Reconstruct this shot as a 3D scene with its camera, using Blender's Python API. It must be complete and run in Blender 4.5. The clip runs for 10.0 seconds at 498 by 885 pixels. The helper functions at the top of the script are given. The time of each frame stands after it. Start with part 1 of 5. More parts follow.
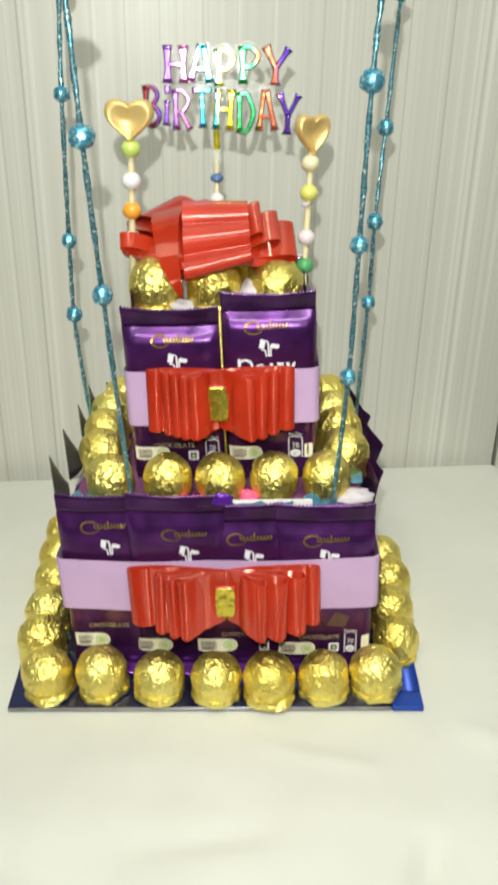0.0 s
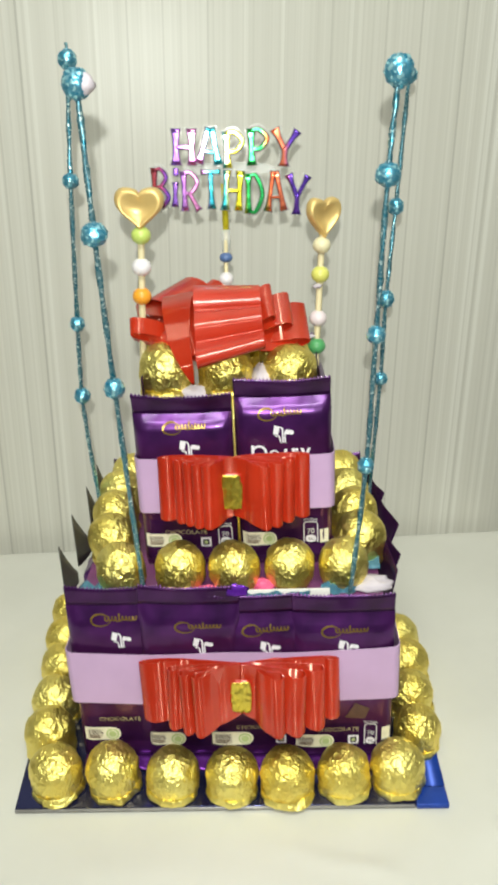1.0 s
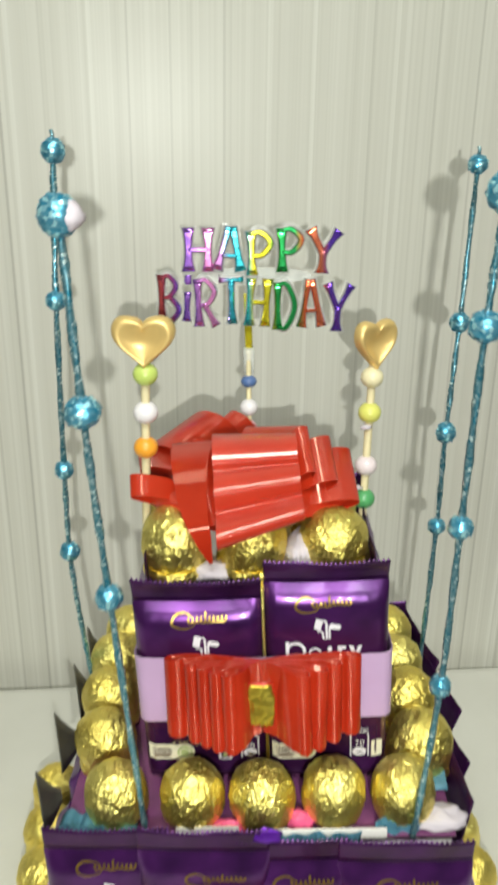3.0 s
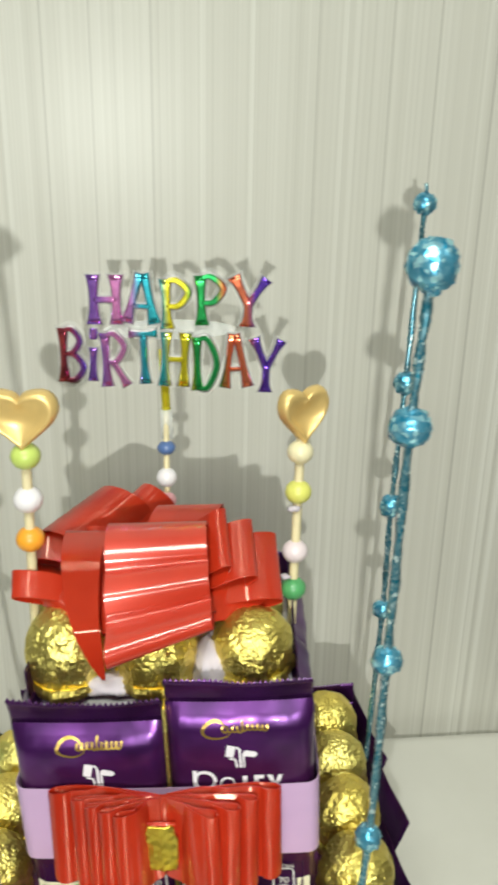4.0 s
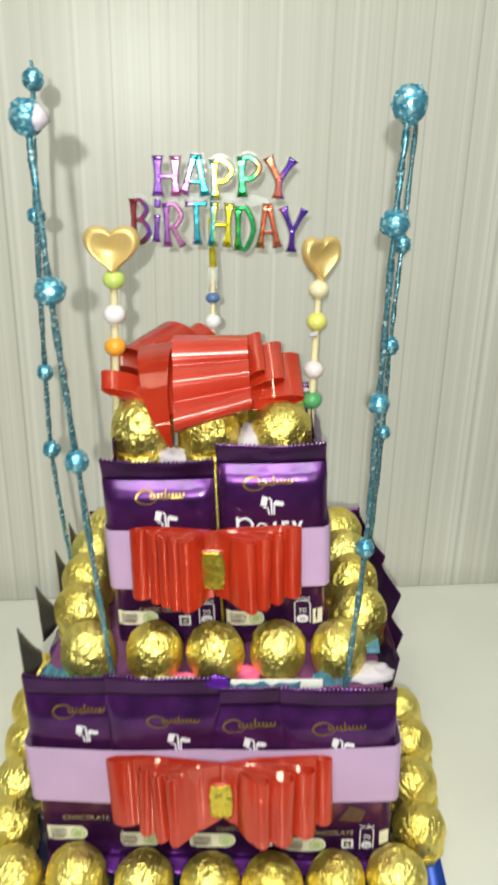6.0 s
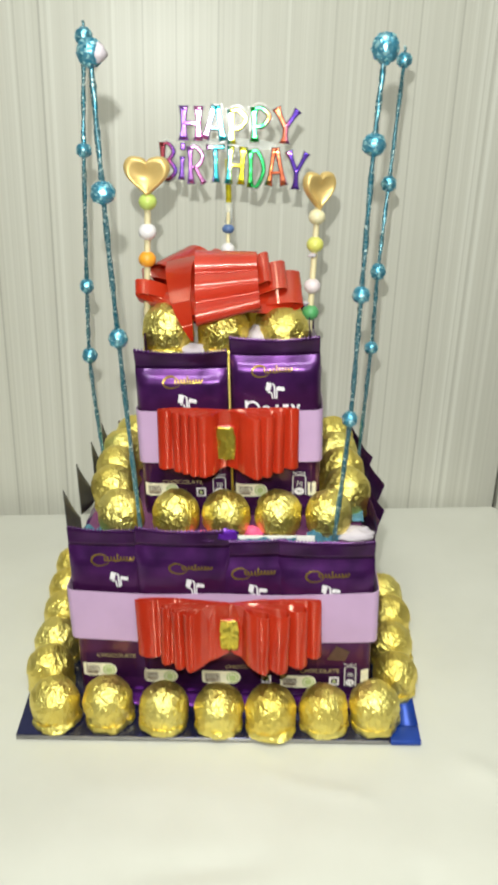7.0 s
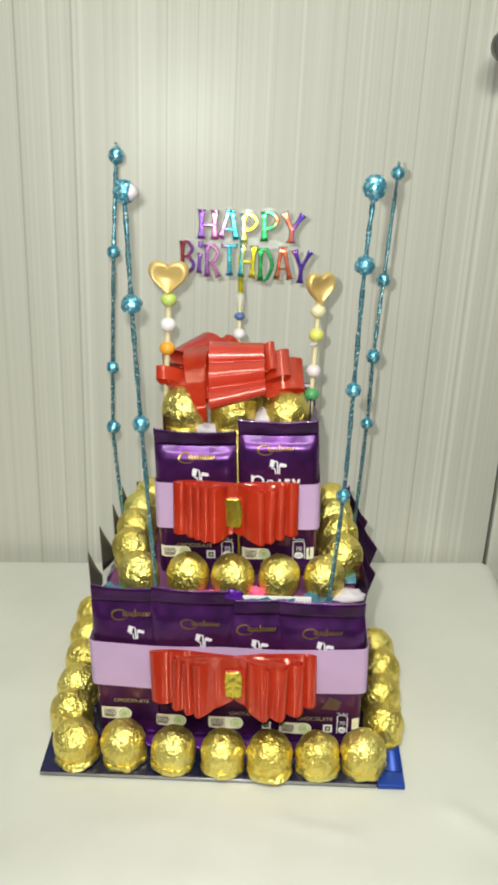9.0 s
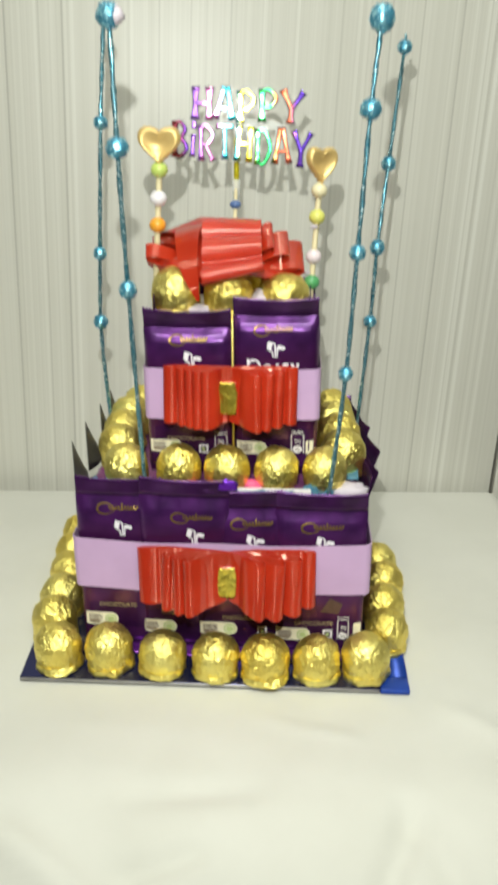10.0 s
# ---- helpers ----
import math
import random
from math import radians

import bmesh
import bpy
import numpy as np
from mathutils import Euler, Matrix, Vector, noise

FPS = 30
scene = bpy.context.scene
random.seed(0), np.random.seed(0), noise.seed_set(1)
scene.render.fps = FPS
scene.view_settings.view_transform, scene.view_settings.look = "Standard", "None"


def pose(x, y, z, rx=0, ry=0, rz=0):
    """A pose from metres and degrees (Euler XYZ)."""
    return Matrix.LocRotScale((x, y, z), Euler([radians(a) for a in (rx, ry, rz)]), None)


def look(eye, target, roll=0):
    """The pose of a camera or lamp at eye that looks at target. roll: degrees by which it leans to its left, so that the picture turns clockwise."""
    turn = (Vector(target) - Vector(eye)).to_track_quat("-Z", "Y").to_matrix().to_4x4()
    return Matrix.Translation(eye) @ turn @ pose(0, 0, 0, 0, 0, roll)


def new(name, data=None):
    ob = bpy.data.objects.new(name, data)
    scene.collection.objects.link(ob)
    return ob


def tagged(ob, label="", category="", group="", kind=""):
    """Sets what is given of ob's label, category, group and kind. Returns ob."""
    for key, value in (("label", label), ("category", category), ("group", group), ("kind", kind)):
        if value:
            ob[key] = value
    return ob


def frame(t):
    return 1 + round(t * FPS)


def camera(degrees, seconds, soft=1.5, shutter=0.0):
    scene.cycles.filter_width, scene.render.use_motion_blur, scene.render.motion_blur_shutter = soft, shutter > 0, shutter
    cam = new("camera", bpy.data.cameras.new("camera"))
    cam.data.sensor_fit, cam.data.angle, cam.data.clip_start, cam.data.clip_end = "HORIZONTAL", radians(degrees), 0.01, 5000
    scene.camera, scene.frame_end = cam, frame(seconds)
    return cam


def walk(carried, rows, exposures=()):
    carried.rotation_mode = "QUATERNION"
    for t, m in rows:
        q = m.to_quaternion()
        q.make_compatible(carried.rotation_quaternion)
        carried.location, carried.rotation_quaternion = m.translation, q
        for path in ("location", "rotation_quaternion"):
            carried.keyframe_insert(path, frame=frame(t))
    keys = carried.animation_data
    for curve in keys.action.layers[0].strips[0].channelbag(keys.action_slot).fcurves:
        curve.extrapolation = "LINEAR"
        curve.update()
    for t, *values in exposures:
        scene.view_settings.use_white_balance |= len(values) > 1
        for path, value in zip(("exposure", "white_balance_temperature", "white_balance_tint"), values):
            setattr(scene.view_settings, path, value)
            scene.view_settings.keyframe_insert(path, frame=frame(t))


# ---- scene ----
cam = camera(33.7, 10.0, soft=3.5, shutter=0.5)
PATH = [
    (0, (0.045, -0.387, 0.367), (-0.03, 1.418, -0.49), -1.9),
    (0.5, (0.045, -0.374, 0.377), (-0.03, 1.46, -0.417), -2.5),
    (1, (0.036, -0.365, 0.388), (-0.033, 1.48, -0.382), -2.5),
    (1.5, (0.033, -0.35, 0.396), (-0.027, 1.501, -0.359), -2.4),
    (2, (0.02, -0.325, 0.401), (-0.032, 1.532, -0.338), -2.4),
    (2.2, (0.015, -0.312, 0.401), (-0.044, 1.551, -0.322), -2.3),
    (3.5, (0.027, -0.196, 0.429), (-0.029, 1.674, -0.28), -2.1),
    (4, (0.05, -0.175, 0.43), (0.022, 1.696, -0.276), -1.8),
    (4.5, (0.072, -0.183, 0.414), (0.05, 1.686, -0.297), -1.7),
    (5, (0.088, -0.209, 0.397), (0.07, 1.655, -0.328), -1.8),
    (5.5, (0.05, -0.247, 0.401), (0.001, 1.598, -0.369), -2.1),
    (6.8, (0.041, -0.389, 0.384), (-0.05, 1.458, -0.379), -1.3),
    (7, (0.047, -0.407, 0.375), (-0.046, 1.437, -0.393), -1.2),
    (7.5, (0.051, -0.459, 0.376), (-0.059, 1.38, -0.403), -1.2),
    (8, (0.056, -0.483, 0.374), (-0.061, 1.354, -0.409), -1.2),
    (8.5, (0.054, -0.473, 0.392), (-0.061, 1.372, -0.372), -1.0),
    (9, (0.054, -0.456, 0.425), (-0.068, 1.414, -0.273), -0.5),
    (9.5, (0.054, -0.457, 0.398), (-0.066, 1.416, -0.296), -0.3),
    (10, (0.054, -0.447, 0.341), (-0.061, 1.421, -0.363), -0.2),
]
EXPOSURES = [(0.0, 0.07), (0.5, 0.11), (1.0, 0.04), (1.5, 0.02), (2.0, 0.02), (3.5, -0.03), (4.0, 0.0), (4.5, 0.0), (5.0, 0.06), (5.5, 0.05), (7.0, 0.06), (7.5, -0.03), (8.0, -0.04), (9.0, -0.04), (10.0, 0.02)]
walk(cam, [(t, look(eye, target, roll)) for t, eye, target, roll in PATH], EXPOSURES)

# ---- world and light ----
world = bpy.data.worlds.new("world")
scene.world = world
world.use_nodes = True
world.node_tree.nodes["Background"].inputs[0].default_value = (0.9, 0.95, 1.0, 1)
world.node_tree.nodes["Background"].inputs[1].default_value = 0.02


def lamp(name, kind, energy, m, color=(1, 1, 1), **settings):
    data = bpy.data.lights.new(name, kind)
    data.energy, data.color = energy, color
    for key, value in settings.items():
        if key == "size":
            data.size = value
        elif key == "size_y":
            data.shape, data.size_y = "RECTANGLE", value
        elif key == "radius":
            data.shadow_soft_size = value
        elif key == "cone":
            data.spot_size, data.spot_blend = math.radians(value), 1.0
    ob = new(name, data)
    ob.matrix_world = m
    return ob


# the torch of the telephone that films, and the tube on the room's ceiling
lamp("phone_torch", "SPOT", 8.8, look((0.036, -0.398, 0.431), (0.036, 0.60, 0.12)), (0.97, 1.0, 0.93), radius=0.004, cone=130)
lamp("ceiling_tube", "AREA", 29.0, look((0.1, -1.0, 1.78), (0.05, 0.1, 0.0)), (0.95, 1.0, 0.90), size=1.2, size_y=0.25)


# ---- materials ----
def shader(name):
    m = bpy.data.materials.new(name)
    m.use_nodes = True
    t = m.node_tree
    return m, t, t.nodes["Principled BSDF"]


def node(t, kind, **sets):
    n = t.nodes.new(kind)
    for k, v in sets.items():
        n.inputs[k].default_value = v
    return n


def noise_of(t, scale, detail=4.0, coords="Object", stretch=None, rough=0.55):
    c = t.nodes.new("ShaderNodeTexCoord")
    n = node(t, "ShaderNodeTexNoise", Scale=scale, Detail=detail, Roughness=rough)
    if stretch:
        mp = t.nodes.new("ShaderNodeMapping")
        mp.inputs["Scale"].default_value = stretch
        t.links.new(c.outputs[coords], mp.inputs["Vector"])
        t.links.new(mp.outputs["Vector"], n.inputs["Vector"])
    else:
        t.links.new(c.outputs[coords], n.inputs["Vector"])
    return n


def ramp_of(t, fac, stops, smooth=False):
    r = t.nodes.new("ShaderNodeValToRGB")
    el = r.color_ramp.elements
    el[0].position, el[0].color = stops[0][0], (*stops[0][1], 1)
    el[1].position, el[1].color = stops[-1][0], (*stops[-1][1], 1)
    for p, c in stops[1:-1]:
        e = el.new(p)
        e.color = (*c, 1)
    if smooth:
        r.color_ramp.interpolation = "EASE"
    t.links.new(fac, r.inputs["Fac"])
    return r


def bump_of(t, b, height, strength, distance=0.001):
    n = node(t, "ShaderNodeBump", Strength=strength, Distance=distance)
    t.links.new(height, n.inputs["Height"])
    t.links.new(n.outputs["Normal"], b.inputs["Normal"])
    return n


def plain(name, c, rough=0.5, metal=0.0, vary=0.12, scale=60.0, bump=0.1, coat=0.0, grain=400.0):
    """A surface of one colour with blotches, fine grain and a little relief."""
    m, t, b = shader(name)
    n = noise_of(t, scale)
    lo = tuple(max(0, v * (1 - vary)) for v in c)
    hi = tuple(min(1, v * (1 + vary)) for v in c)
    r = ramp_of(t, n.outputs["Fac"], [(0.3, lo), (0.7, hi)])
    t.links.new(r.outputs["Color"], b.inputs["Base Color"])
    b.inputs["Roughness"].default_value, b.inputs["Metallic"].default_value = rough, metal
    b.inputs["Coat Weight"].default_value = coat
    if bump:
        g = noise_of(t, grain, 3)
        bump_of(t, b, g.outputs["Fac"], bump, 0.0005)
    return m


def gold_foil(name, c1, c2, rough=0.24, scale=170.0):
    """Crinkled metal foil: sharp small folds over broad dents."""
    m, t, b = shader(name)
    n1 = noise_of(t, scale, 6, stretch=(1.0, 1.0, 0.35), rough=0.7)
    n1.inputs["Distortion"].default_value = 0.8
    c = t.nodes.new("ShaderNodeTexCoord")
    v = t.nodes.new("ShaderNodeTexVoronoi")
    v.feature = "DISTANCE_TO_EDGE"
    v.inputs["Scale"].default_value = scale * 1.6
    t.links.new(c.outputs["Object"], v.inputs["Vector"])
    add = t.nodes.new("ShaderNodeMath")
    add.operation = "MULTIPLY_ADD"
    t.links.new(v.outputs["Distance"], add.inputs[0])
    add.inputs[1].default_value = 0.7
    t.links.new(n1.outputs["Fac"], add.inputs[2])
    bump_of(t, b, add.outputs[0], 0.75, 0.0008)
    n2 = noise_of(t, 45, 3)
    info = t.nodes.new("ShaderNodeObjectInfo")
    mix = t.nodes.new("ShaderNodeMath")
    mix.operation = "MULTIPLY_ADD"
    t.links.new(info.outputs["Random"], mix.inputs[0])
    mix.inputs[1].default_value = 0.3
    t.links.new(n2.outputs["Fac"], mix.inputs[2])
    r = ramp_of(t, mix.outputs[0], [(0.35, c1), (0.95, c2)])
    t.links.new(r.outputs["Color"], b.inputs["Base Color"])
    b.inputs["Metallic"].default_value = 1.0
    b.inputs["Roughness"].default_value = rough
    return m


def wrapper_foil(name, dark, light, middle=None):
    """Printed plastic film: glossy, lightly creased, with a metal sheen."""
    m, t, b = shader(name)
    n = noise_of(t, 38, 3)
    r = ramp_of(t, n.outputs["Fac"], [(0.35, dark), (0.7, light)])
    # plum tint over the face; the shoulder's reflected violet is put into the colour
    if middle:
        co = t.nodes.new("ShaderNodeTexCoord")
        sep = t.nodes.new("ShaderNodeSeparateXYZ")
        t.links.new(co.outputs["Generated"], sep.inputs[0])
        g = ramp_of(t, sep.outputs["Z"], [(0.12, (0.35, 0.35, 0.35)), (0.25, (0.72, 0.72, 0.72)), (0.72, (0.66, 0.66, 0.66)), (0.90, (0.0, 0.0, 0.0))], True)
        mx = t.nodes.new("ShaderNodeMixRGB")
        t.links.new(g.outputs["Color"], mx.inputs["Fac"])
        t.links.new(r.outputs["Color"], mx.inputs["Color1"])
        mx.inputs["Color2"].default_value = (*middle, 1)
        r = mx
    t.links.new(r.outputs["Color"], b.inputs["Base Color"])
    b.inputs["Metallic"].default_value = 0.62
    b.inputs["Roughness"].default_value = 0.31
    b.inputs["Coat Weight"].default_value = 0.14
    b.inputs["Coat Roughness"].default_value = 0.07
    w = noise_of(t, 42, 2, stretch=(1.0, 1.0, 0.6))
    w.inputs["Distortion"].default_value = 0.5
    bump_of(t, b, w.outputs["Fac"], 0.45, 0.0024)
    return m


def satin(name, c, deep, sheen=0.070):
    """Satin gift ribbon: fine grain along its length, a little light comes through."""
    m, t, b = shader(name)
    n = noise_of(t, 25, 3)
    r = ramp_of(t, n.outputs["Fac"], [(0.3, deep), (0.7, c)])
    t.links.new(r.outputs["Color"], b.inputs["Base Color"])
    b.inputs["Roughness"].default_value = 0.36
    b.inputs["Metallic"].default_value = 0.15
    b.inputs["Specular IOR Level"].default_value = 0.35
    b.inputs["IOR"].default_value = 1.5
    b.inputs["Anisotropic"].default_value = 1.0
    b.inputs["Anisotropic Rotation"].default_value = 0.25
    b.inputs["Coat Weight"].default_value = 1.0
    b.inputs["Coat Roughness"].default_value = 0.13
    b.inputs["Coat IOR"].default_value = 1.7
    tan = t.nodes.new("ShaderNodeTangent")
    tan.direction_type = "UV_MAP"
    tan.uv_map = "weave"
    t.links.new(tan.outputs["Tangent"], b.inputs["Tangent"])
    g = noise_of(t, 900, 2)
    bump_of(t, b, g.outputs["Fac"], 0.06, 0.0003)
    streak = node(t, "ShaderNodeBsdfAnisotropic", Roughness=0.30, Anisotropy=0.98, Rotation=0.25)
    streak.inputs["Color"].default_value = (1.0, 0.62, 0.48, 1)
    t.links.new(tan.outputs["Tangent"], streak.inputs["Tangent"])
    shine = node(t, "ShaderNodeMixShader", Fac=sheen)
    t.links.new(b.outputs["BSDF"], shine.inputs[1])
    t.links.new(streak.outputs["BSDF"], shine.inputs[2])
    tr = t.nodes.new("ShaderNodeBsdfTranslucent")
    t.links.new(r.outputs["Color"], tr.inputs["Color"])
    mx = node(t, "ShaderNodeMixShader", Fac=0.30)
    t.links.new(shine.outputs["Shader"], mx.inputs[1])
    t.links.new(tr.outputs["BSDF"], mx.inputs[2])
    t.links.new(mx.outputs["Shader"], t.nodes["Material Output"].inputs["Surface"])
    return m


def glitter(name, deep, bright, scale=900.0, few=0.78):
    """Flakes of metal film, each turned its own way; the brightest have their sparkle put into the colour."""
    m, t, b = shader(name)
    c = t.nodes.new("ShaderNodeTexCoord")
    v = t.nodes.new("ShaderNodeTexVoronoi")
    v.inputs["Scale"].default_value = scale
    t.links.new(c.outputs["Object"], v.inputs["Vector"])
    r = ramp_of(t, v.outputs["Color"], [(0.1, deep), (few - 0.12, tuple(0.70 * a + 0.30 * c for a, c in zip(deep, bright))), (few, bright)])
    t.links.new(r.outputs["Color"], b.inputs["Base Color"])
    b.inputs["Metallic"].default_value = 0.7
    b.inputs["Roughness"].default_value = 0.30
    bump_of(t, b, v.outputs["Color"], 1.0, 0.0010)
    return m


def laminate():
    """Grey-beige laminate with upright stripes of many widths."""
    m, t, b = shader("striped_laminate")
    c = t.nodes.new("ShaderNodeTexCoord")
    sep = t.nodes.new("ShaderNodeSeparateXYZ")
    t.links.new(c.outputs["Object"], sep.inputs[0])
    # the stripes that stand out: place across the door, dark (-) or light (+)
    marks = [(-0.2117, -1), (-0.199, 0.5), (-0.185, 0.7), (-0.182, -0.8), (-0.1705, 0.8), (-0.1612, -1), (-0.1585, 0.6), (-0.153, 0.9), (-0.1057, 0.7), (-0.1005, 0.8),
             (-0.0768, -0.9), (-0.049, -0.9), (-0.0146, -0.9), (0.0005, 0.6), (0.0146, 0.9), (0.0429, 1.0), (0.081, -0.6), (0.0955, 0.8), (0.1024, 0.7), (0.1229, -1),
             (0.1498, -1), (0.154, 0.4), (0.1835, -1), (0.195, 1.0), (0.2043, 0.8), (0.2088, 0.8), (0.2125, -1), (0.2165, 1.0), (0.228, -0.6), (0.240, 0.8)]
    total = None
    for x, s in marks:
        d = t.nodes.new("ShaderNodeMath")
        d.operation = "COMPARE"
        d.inputs[1].default_value, d.inputs[2].default_value = x, 0.0009 if s < 0 else 0.0015
        t.links.new(sep.outputs["X"], d.inputs[0])
        k = t.nodes.new("ShaderNodeMath")
        k.operation = "MULTIPLY_ADD"
        k.inputs[1].default_value = s
        t.links.new(d.outputs[0], k.inputs[0])
        if total:
            t.links.new(total.outputs[0], k.inputs[2])
        else:
            k.inputs[2].default_value = 0.0
        total = k
    parts = []
    for scale, weight, sx in ((1.0, 0.34, 26.0), (1.0, 0.62, 150.0), (1.0, 0.62, 520.0)):
        n = noise_of(t, scale, 2, stretch=(sx, 0.0, 0.25))
        s = t.nodes.new("ShaderNodeMath")
        s.operation = "MULTIPLY_ADD"
        t.links.new(n.outputs["Fac"], s.inputs[0])
        s.inputs[1].default_value = weight
        s.inputs[2].default_value = -0.5 * weight
        parts.append(s)
    k = t.nodes.new("ShaderNodeMath")
    k.operation = "MULTIPLY"
    t.links.new(total.outputs[0], k.inputs[0])
    k.inputs[1].default_value = 0.24
    last = k
    for s in parts:
        a = t.nodes.new("ShaderNodeMath")
        a.operation = "ADD"
        t.links.new(last.outputs[0], a.inputs[0])
        t.links.new(s.outputs[0], a.inputs[1])
        last = a
    half = t.nodes.new("ShaderNodeMath")
    half.operation = "ADD"
    half.inputs[1].default_value = 0.5
    t.links.new(last.outputs[0], half.inputs[0])
    r = ramp_of(t, half.outputs[0], [(0.05, (0.39, 0.375, 0.335)), (0.4, (0.605, 0.59, 0.525)), (0.6, (0.66, 0.645, 0.58)), (0.95, (0.79, 0.78, 0.72))])
    t.links.new(r.outputs["Color"], b.inputs["Base Color"])
    b.inputs["Roughness"].default_value = 0.37
    b.inputs["Specular IOR Level"].default_value = 0.55
    bump_of(t, b, half.outputs[0], 0.08, 0.0006)
    return m


def cotton():
    m, t, b = shader("white_cotton")
    n = noise_of(t, 9, 5)
    r = ramp_of(t, n.outputs["Fac"], [(0.3, (0.605, 0.592, 0.530)), (0.7, (0.665, 0.652, 0.592))])
    t.links.new(r.outputs["Color"], b.inputs["Base Color"])
    b.inputs["Roughness"].default_value = 0.75
    b.inputs["Sheen Weight"].default_value = 0.2
    w = noise_of(t, 1500, 2)
    bump_of(t, b, w.outputs["Fac"], 0.12, 0.0004)
    return m


def rainbow():
    """Foil of the topper: its colour runs through the rainbow from letter to letter."""
    m, t, b = shader("rainbow_foil")
    g = t.nodes.new("ShaderNodeNewGeometry")
    sep = t.nodes.new("ShaderNodeSeparateXYZ")
    t.links.new(g.outputs["Position"], sep.inputs[0])
    mr = t.nodes.new("ShaderNodeMapRange")
    mr.inputs["From Min"].default_value, mr.inputs["From Max"].default_value = -0.042, 0.062
    t.links.new(sep.outputs["X"], mr.inputs["Value"])
    stops = [(0.0, (0.45, 0.08, 0.07)), (0.07, (0.35, 0.06, 0.12)), (0.12, (0.16, 0.07, 0.55)), (0.20, (0.45, 0.2, 0.7)), (0.27, (0.85, 0.3, 0.65)),
             (0.34, (0.55, 0.25, 0.6)), (0.38, (0.05, 0.5, 0.65)), (0.47, (0.05, 0.55, 0.6)), (0.50, (0.9, 0.8, 0.04)), (0.57, (0.85, 0.75, 0.04)),
             (0.61, (0.03, 0.42, 0.10)), (0.71, (0.03, 0.42, 0.12)), (0.75, (0.85, 0.18, 0.07)), (0.84, (0.8, 0.22, 0.12)), (0.88, (0.14, 0.06, 0.5)), (1.0, (0.12, 0.05, 0.45))]
    r = ramp_of(t, mr.outputs["Result"], stops)
    t.links.new(r.outputs["Color"], b.inputs["Base Color"])
    b.inputs["Metallic"].default_value = 0.82
    b.inputs["Roughness"].default_value = 0.15
    n = noise_of(t, 100, 2)
    bump_of(t, b, n.outputs["Fac"], 0.18, 0.0012)
    return m


def clear_plastic(name, alpha):
    m, t, b = shader(name)
    b.inputs["Base Color"].default_value = (0.86, 0.88, 0.86, 1)
    b.inputs["Roughness"].default_value = 0.12
    b.inputs["Alpha"].default_value = alpha
    n = noise_of(t, 200, 2)
    bump_of(t, b, n.outputs["Fac"], 0.3, 0.0008)
    return m


GOLD = gold_foil("gold_foil", (0.90, 0.70, 0.145), (0.97, 0.86, 0.29), 0.38, 280.0)
GOLD_DEEP = gold_foil("gold_scrap_foil", (0.80, 0.62, 0.06), (0.92, 0.77, 0.14), 0.36, 150.0)
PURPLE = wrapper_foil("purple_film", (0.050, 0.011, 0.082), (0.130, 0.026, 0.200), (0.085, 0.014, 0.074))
PLUM = wrapper_foil("plum_film", (0.038, 0.008, 0.052), (0.080, 0.015, 0.120))
FOLD_FILM = wrapper_foil("violet_film", (0.070, 0.010, 0.110), (0.170, 0.028, 0.310))
GOLD_INK = plain("gold_ink", (0.38, 0.24, 0.05), 0.3, 0.6, 0.2, 300, 0.0)
PALE_GOLD = plain("pale_gold_ink", (0.56, 0.44, 0.27), 0.4, 0.3, 0.15, 300, 0.0)
# same gold ink on the lower bars, its dark reflection put into the colour
GOLD_DIM = plain("gold_ink_reflecting_dark", (0.22, 0.13, 0.03), 0.35, 0.5, 0.2, 300, 0.0)
WHITE_INK = plain("white_ink", (0.82, 0.78, 0.82), 0.4, 0, 0.05, 100, 0.0)
CREAM_INK = plain("cream_ink", (0.84, 0.79, 0.61), 0.45, 0, 0.08, 200, 0.0)
GREEN_INK = plain("green_ink", (0.46, 0.55, 0.24), 0.45, 0, 0.1, 200, 0.0)
DARK_INK = plain("dark_ink", (0.03, 0.01, 0.03), 0.35, 0, 0.1, 200, 0.0)
TAN_INK = plain("tan_ink", (0.60, 0.54, 0.42), 0.5, 0, 0.1, 300, 0.0)
BROWN_INK = plain("brown_ink", (0.105, 0.050, 0.035), 0.4, 0, 0.2, 200, 0.0)
LILAC = plain("lilac_paper", (0.555, 0.365, 0.58), 0.42, 0, 0.06, 30, 0.05)
RED = satin("red_satin", (0.78, 0.056, 0.018), (0.60, 0.032, 0.010))
BLUE = glitter("blue_glitter", (0.03, 0.30, 0.50), (0.50, 0.90, 1.0), 620.0)
BLUE_ROD = glitter("blue_glitter_tape", (0.012, 0.20, 0.29), (0.80, 1.0, 1.0), 900.0, 0.86)
NAVY = plain("navy_mirror_card", (0.042, 0.045, 0.13), 0.16, 0.8, 0.2, 20, 0.03)
BLUE_TAPE = plain("blue_foil_tape", (0.015, 0.06, 0.38), 0.42, 0.35, 0.2, 60, 0.1)
SILVER = plain("grey_card_edge", (0.42, 0.40, 0.40), 0.4, 0.5, 0.15, 90, 0.05)
CARD = plain("white_card", (0.78, 0.75, 0.72), 0.6, 0, 0.05, 40, 0.05)
MAUVE_CARD = plain("mauve_card", (0.16, 0.045, 0.13), 0.45, 0, 0.2, 60, 0.05)
TEAL = plain("teal_ribbon", (0.07, 0.20, 0.28), 0.55, 0.1, 0.3, 120, 0.1)
PINK = plain("pink_paper", (0.72, 0.10, 0.25), 0.5, 0, 0.1, 80, 0.05)
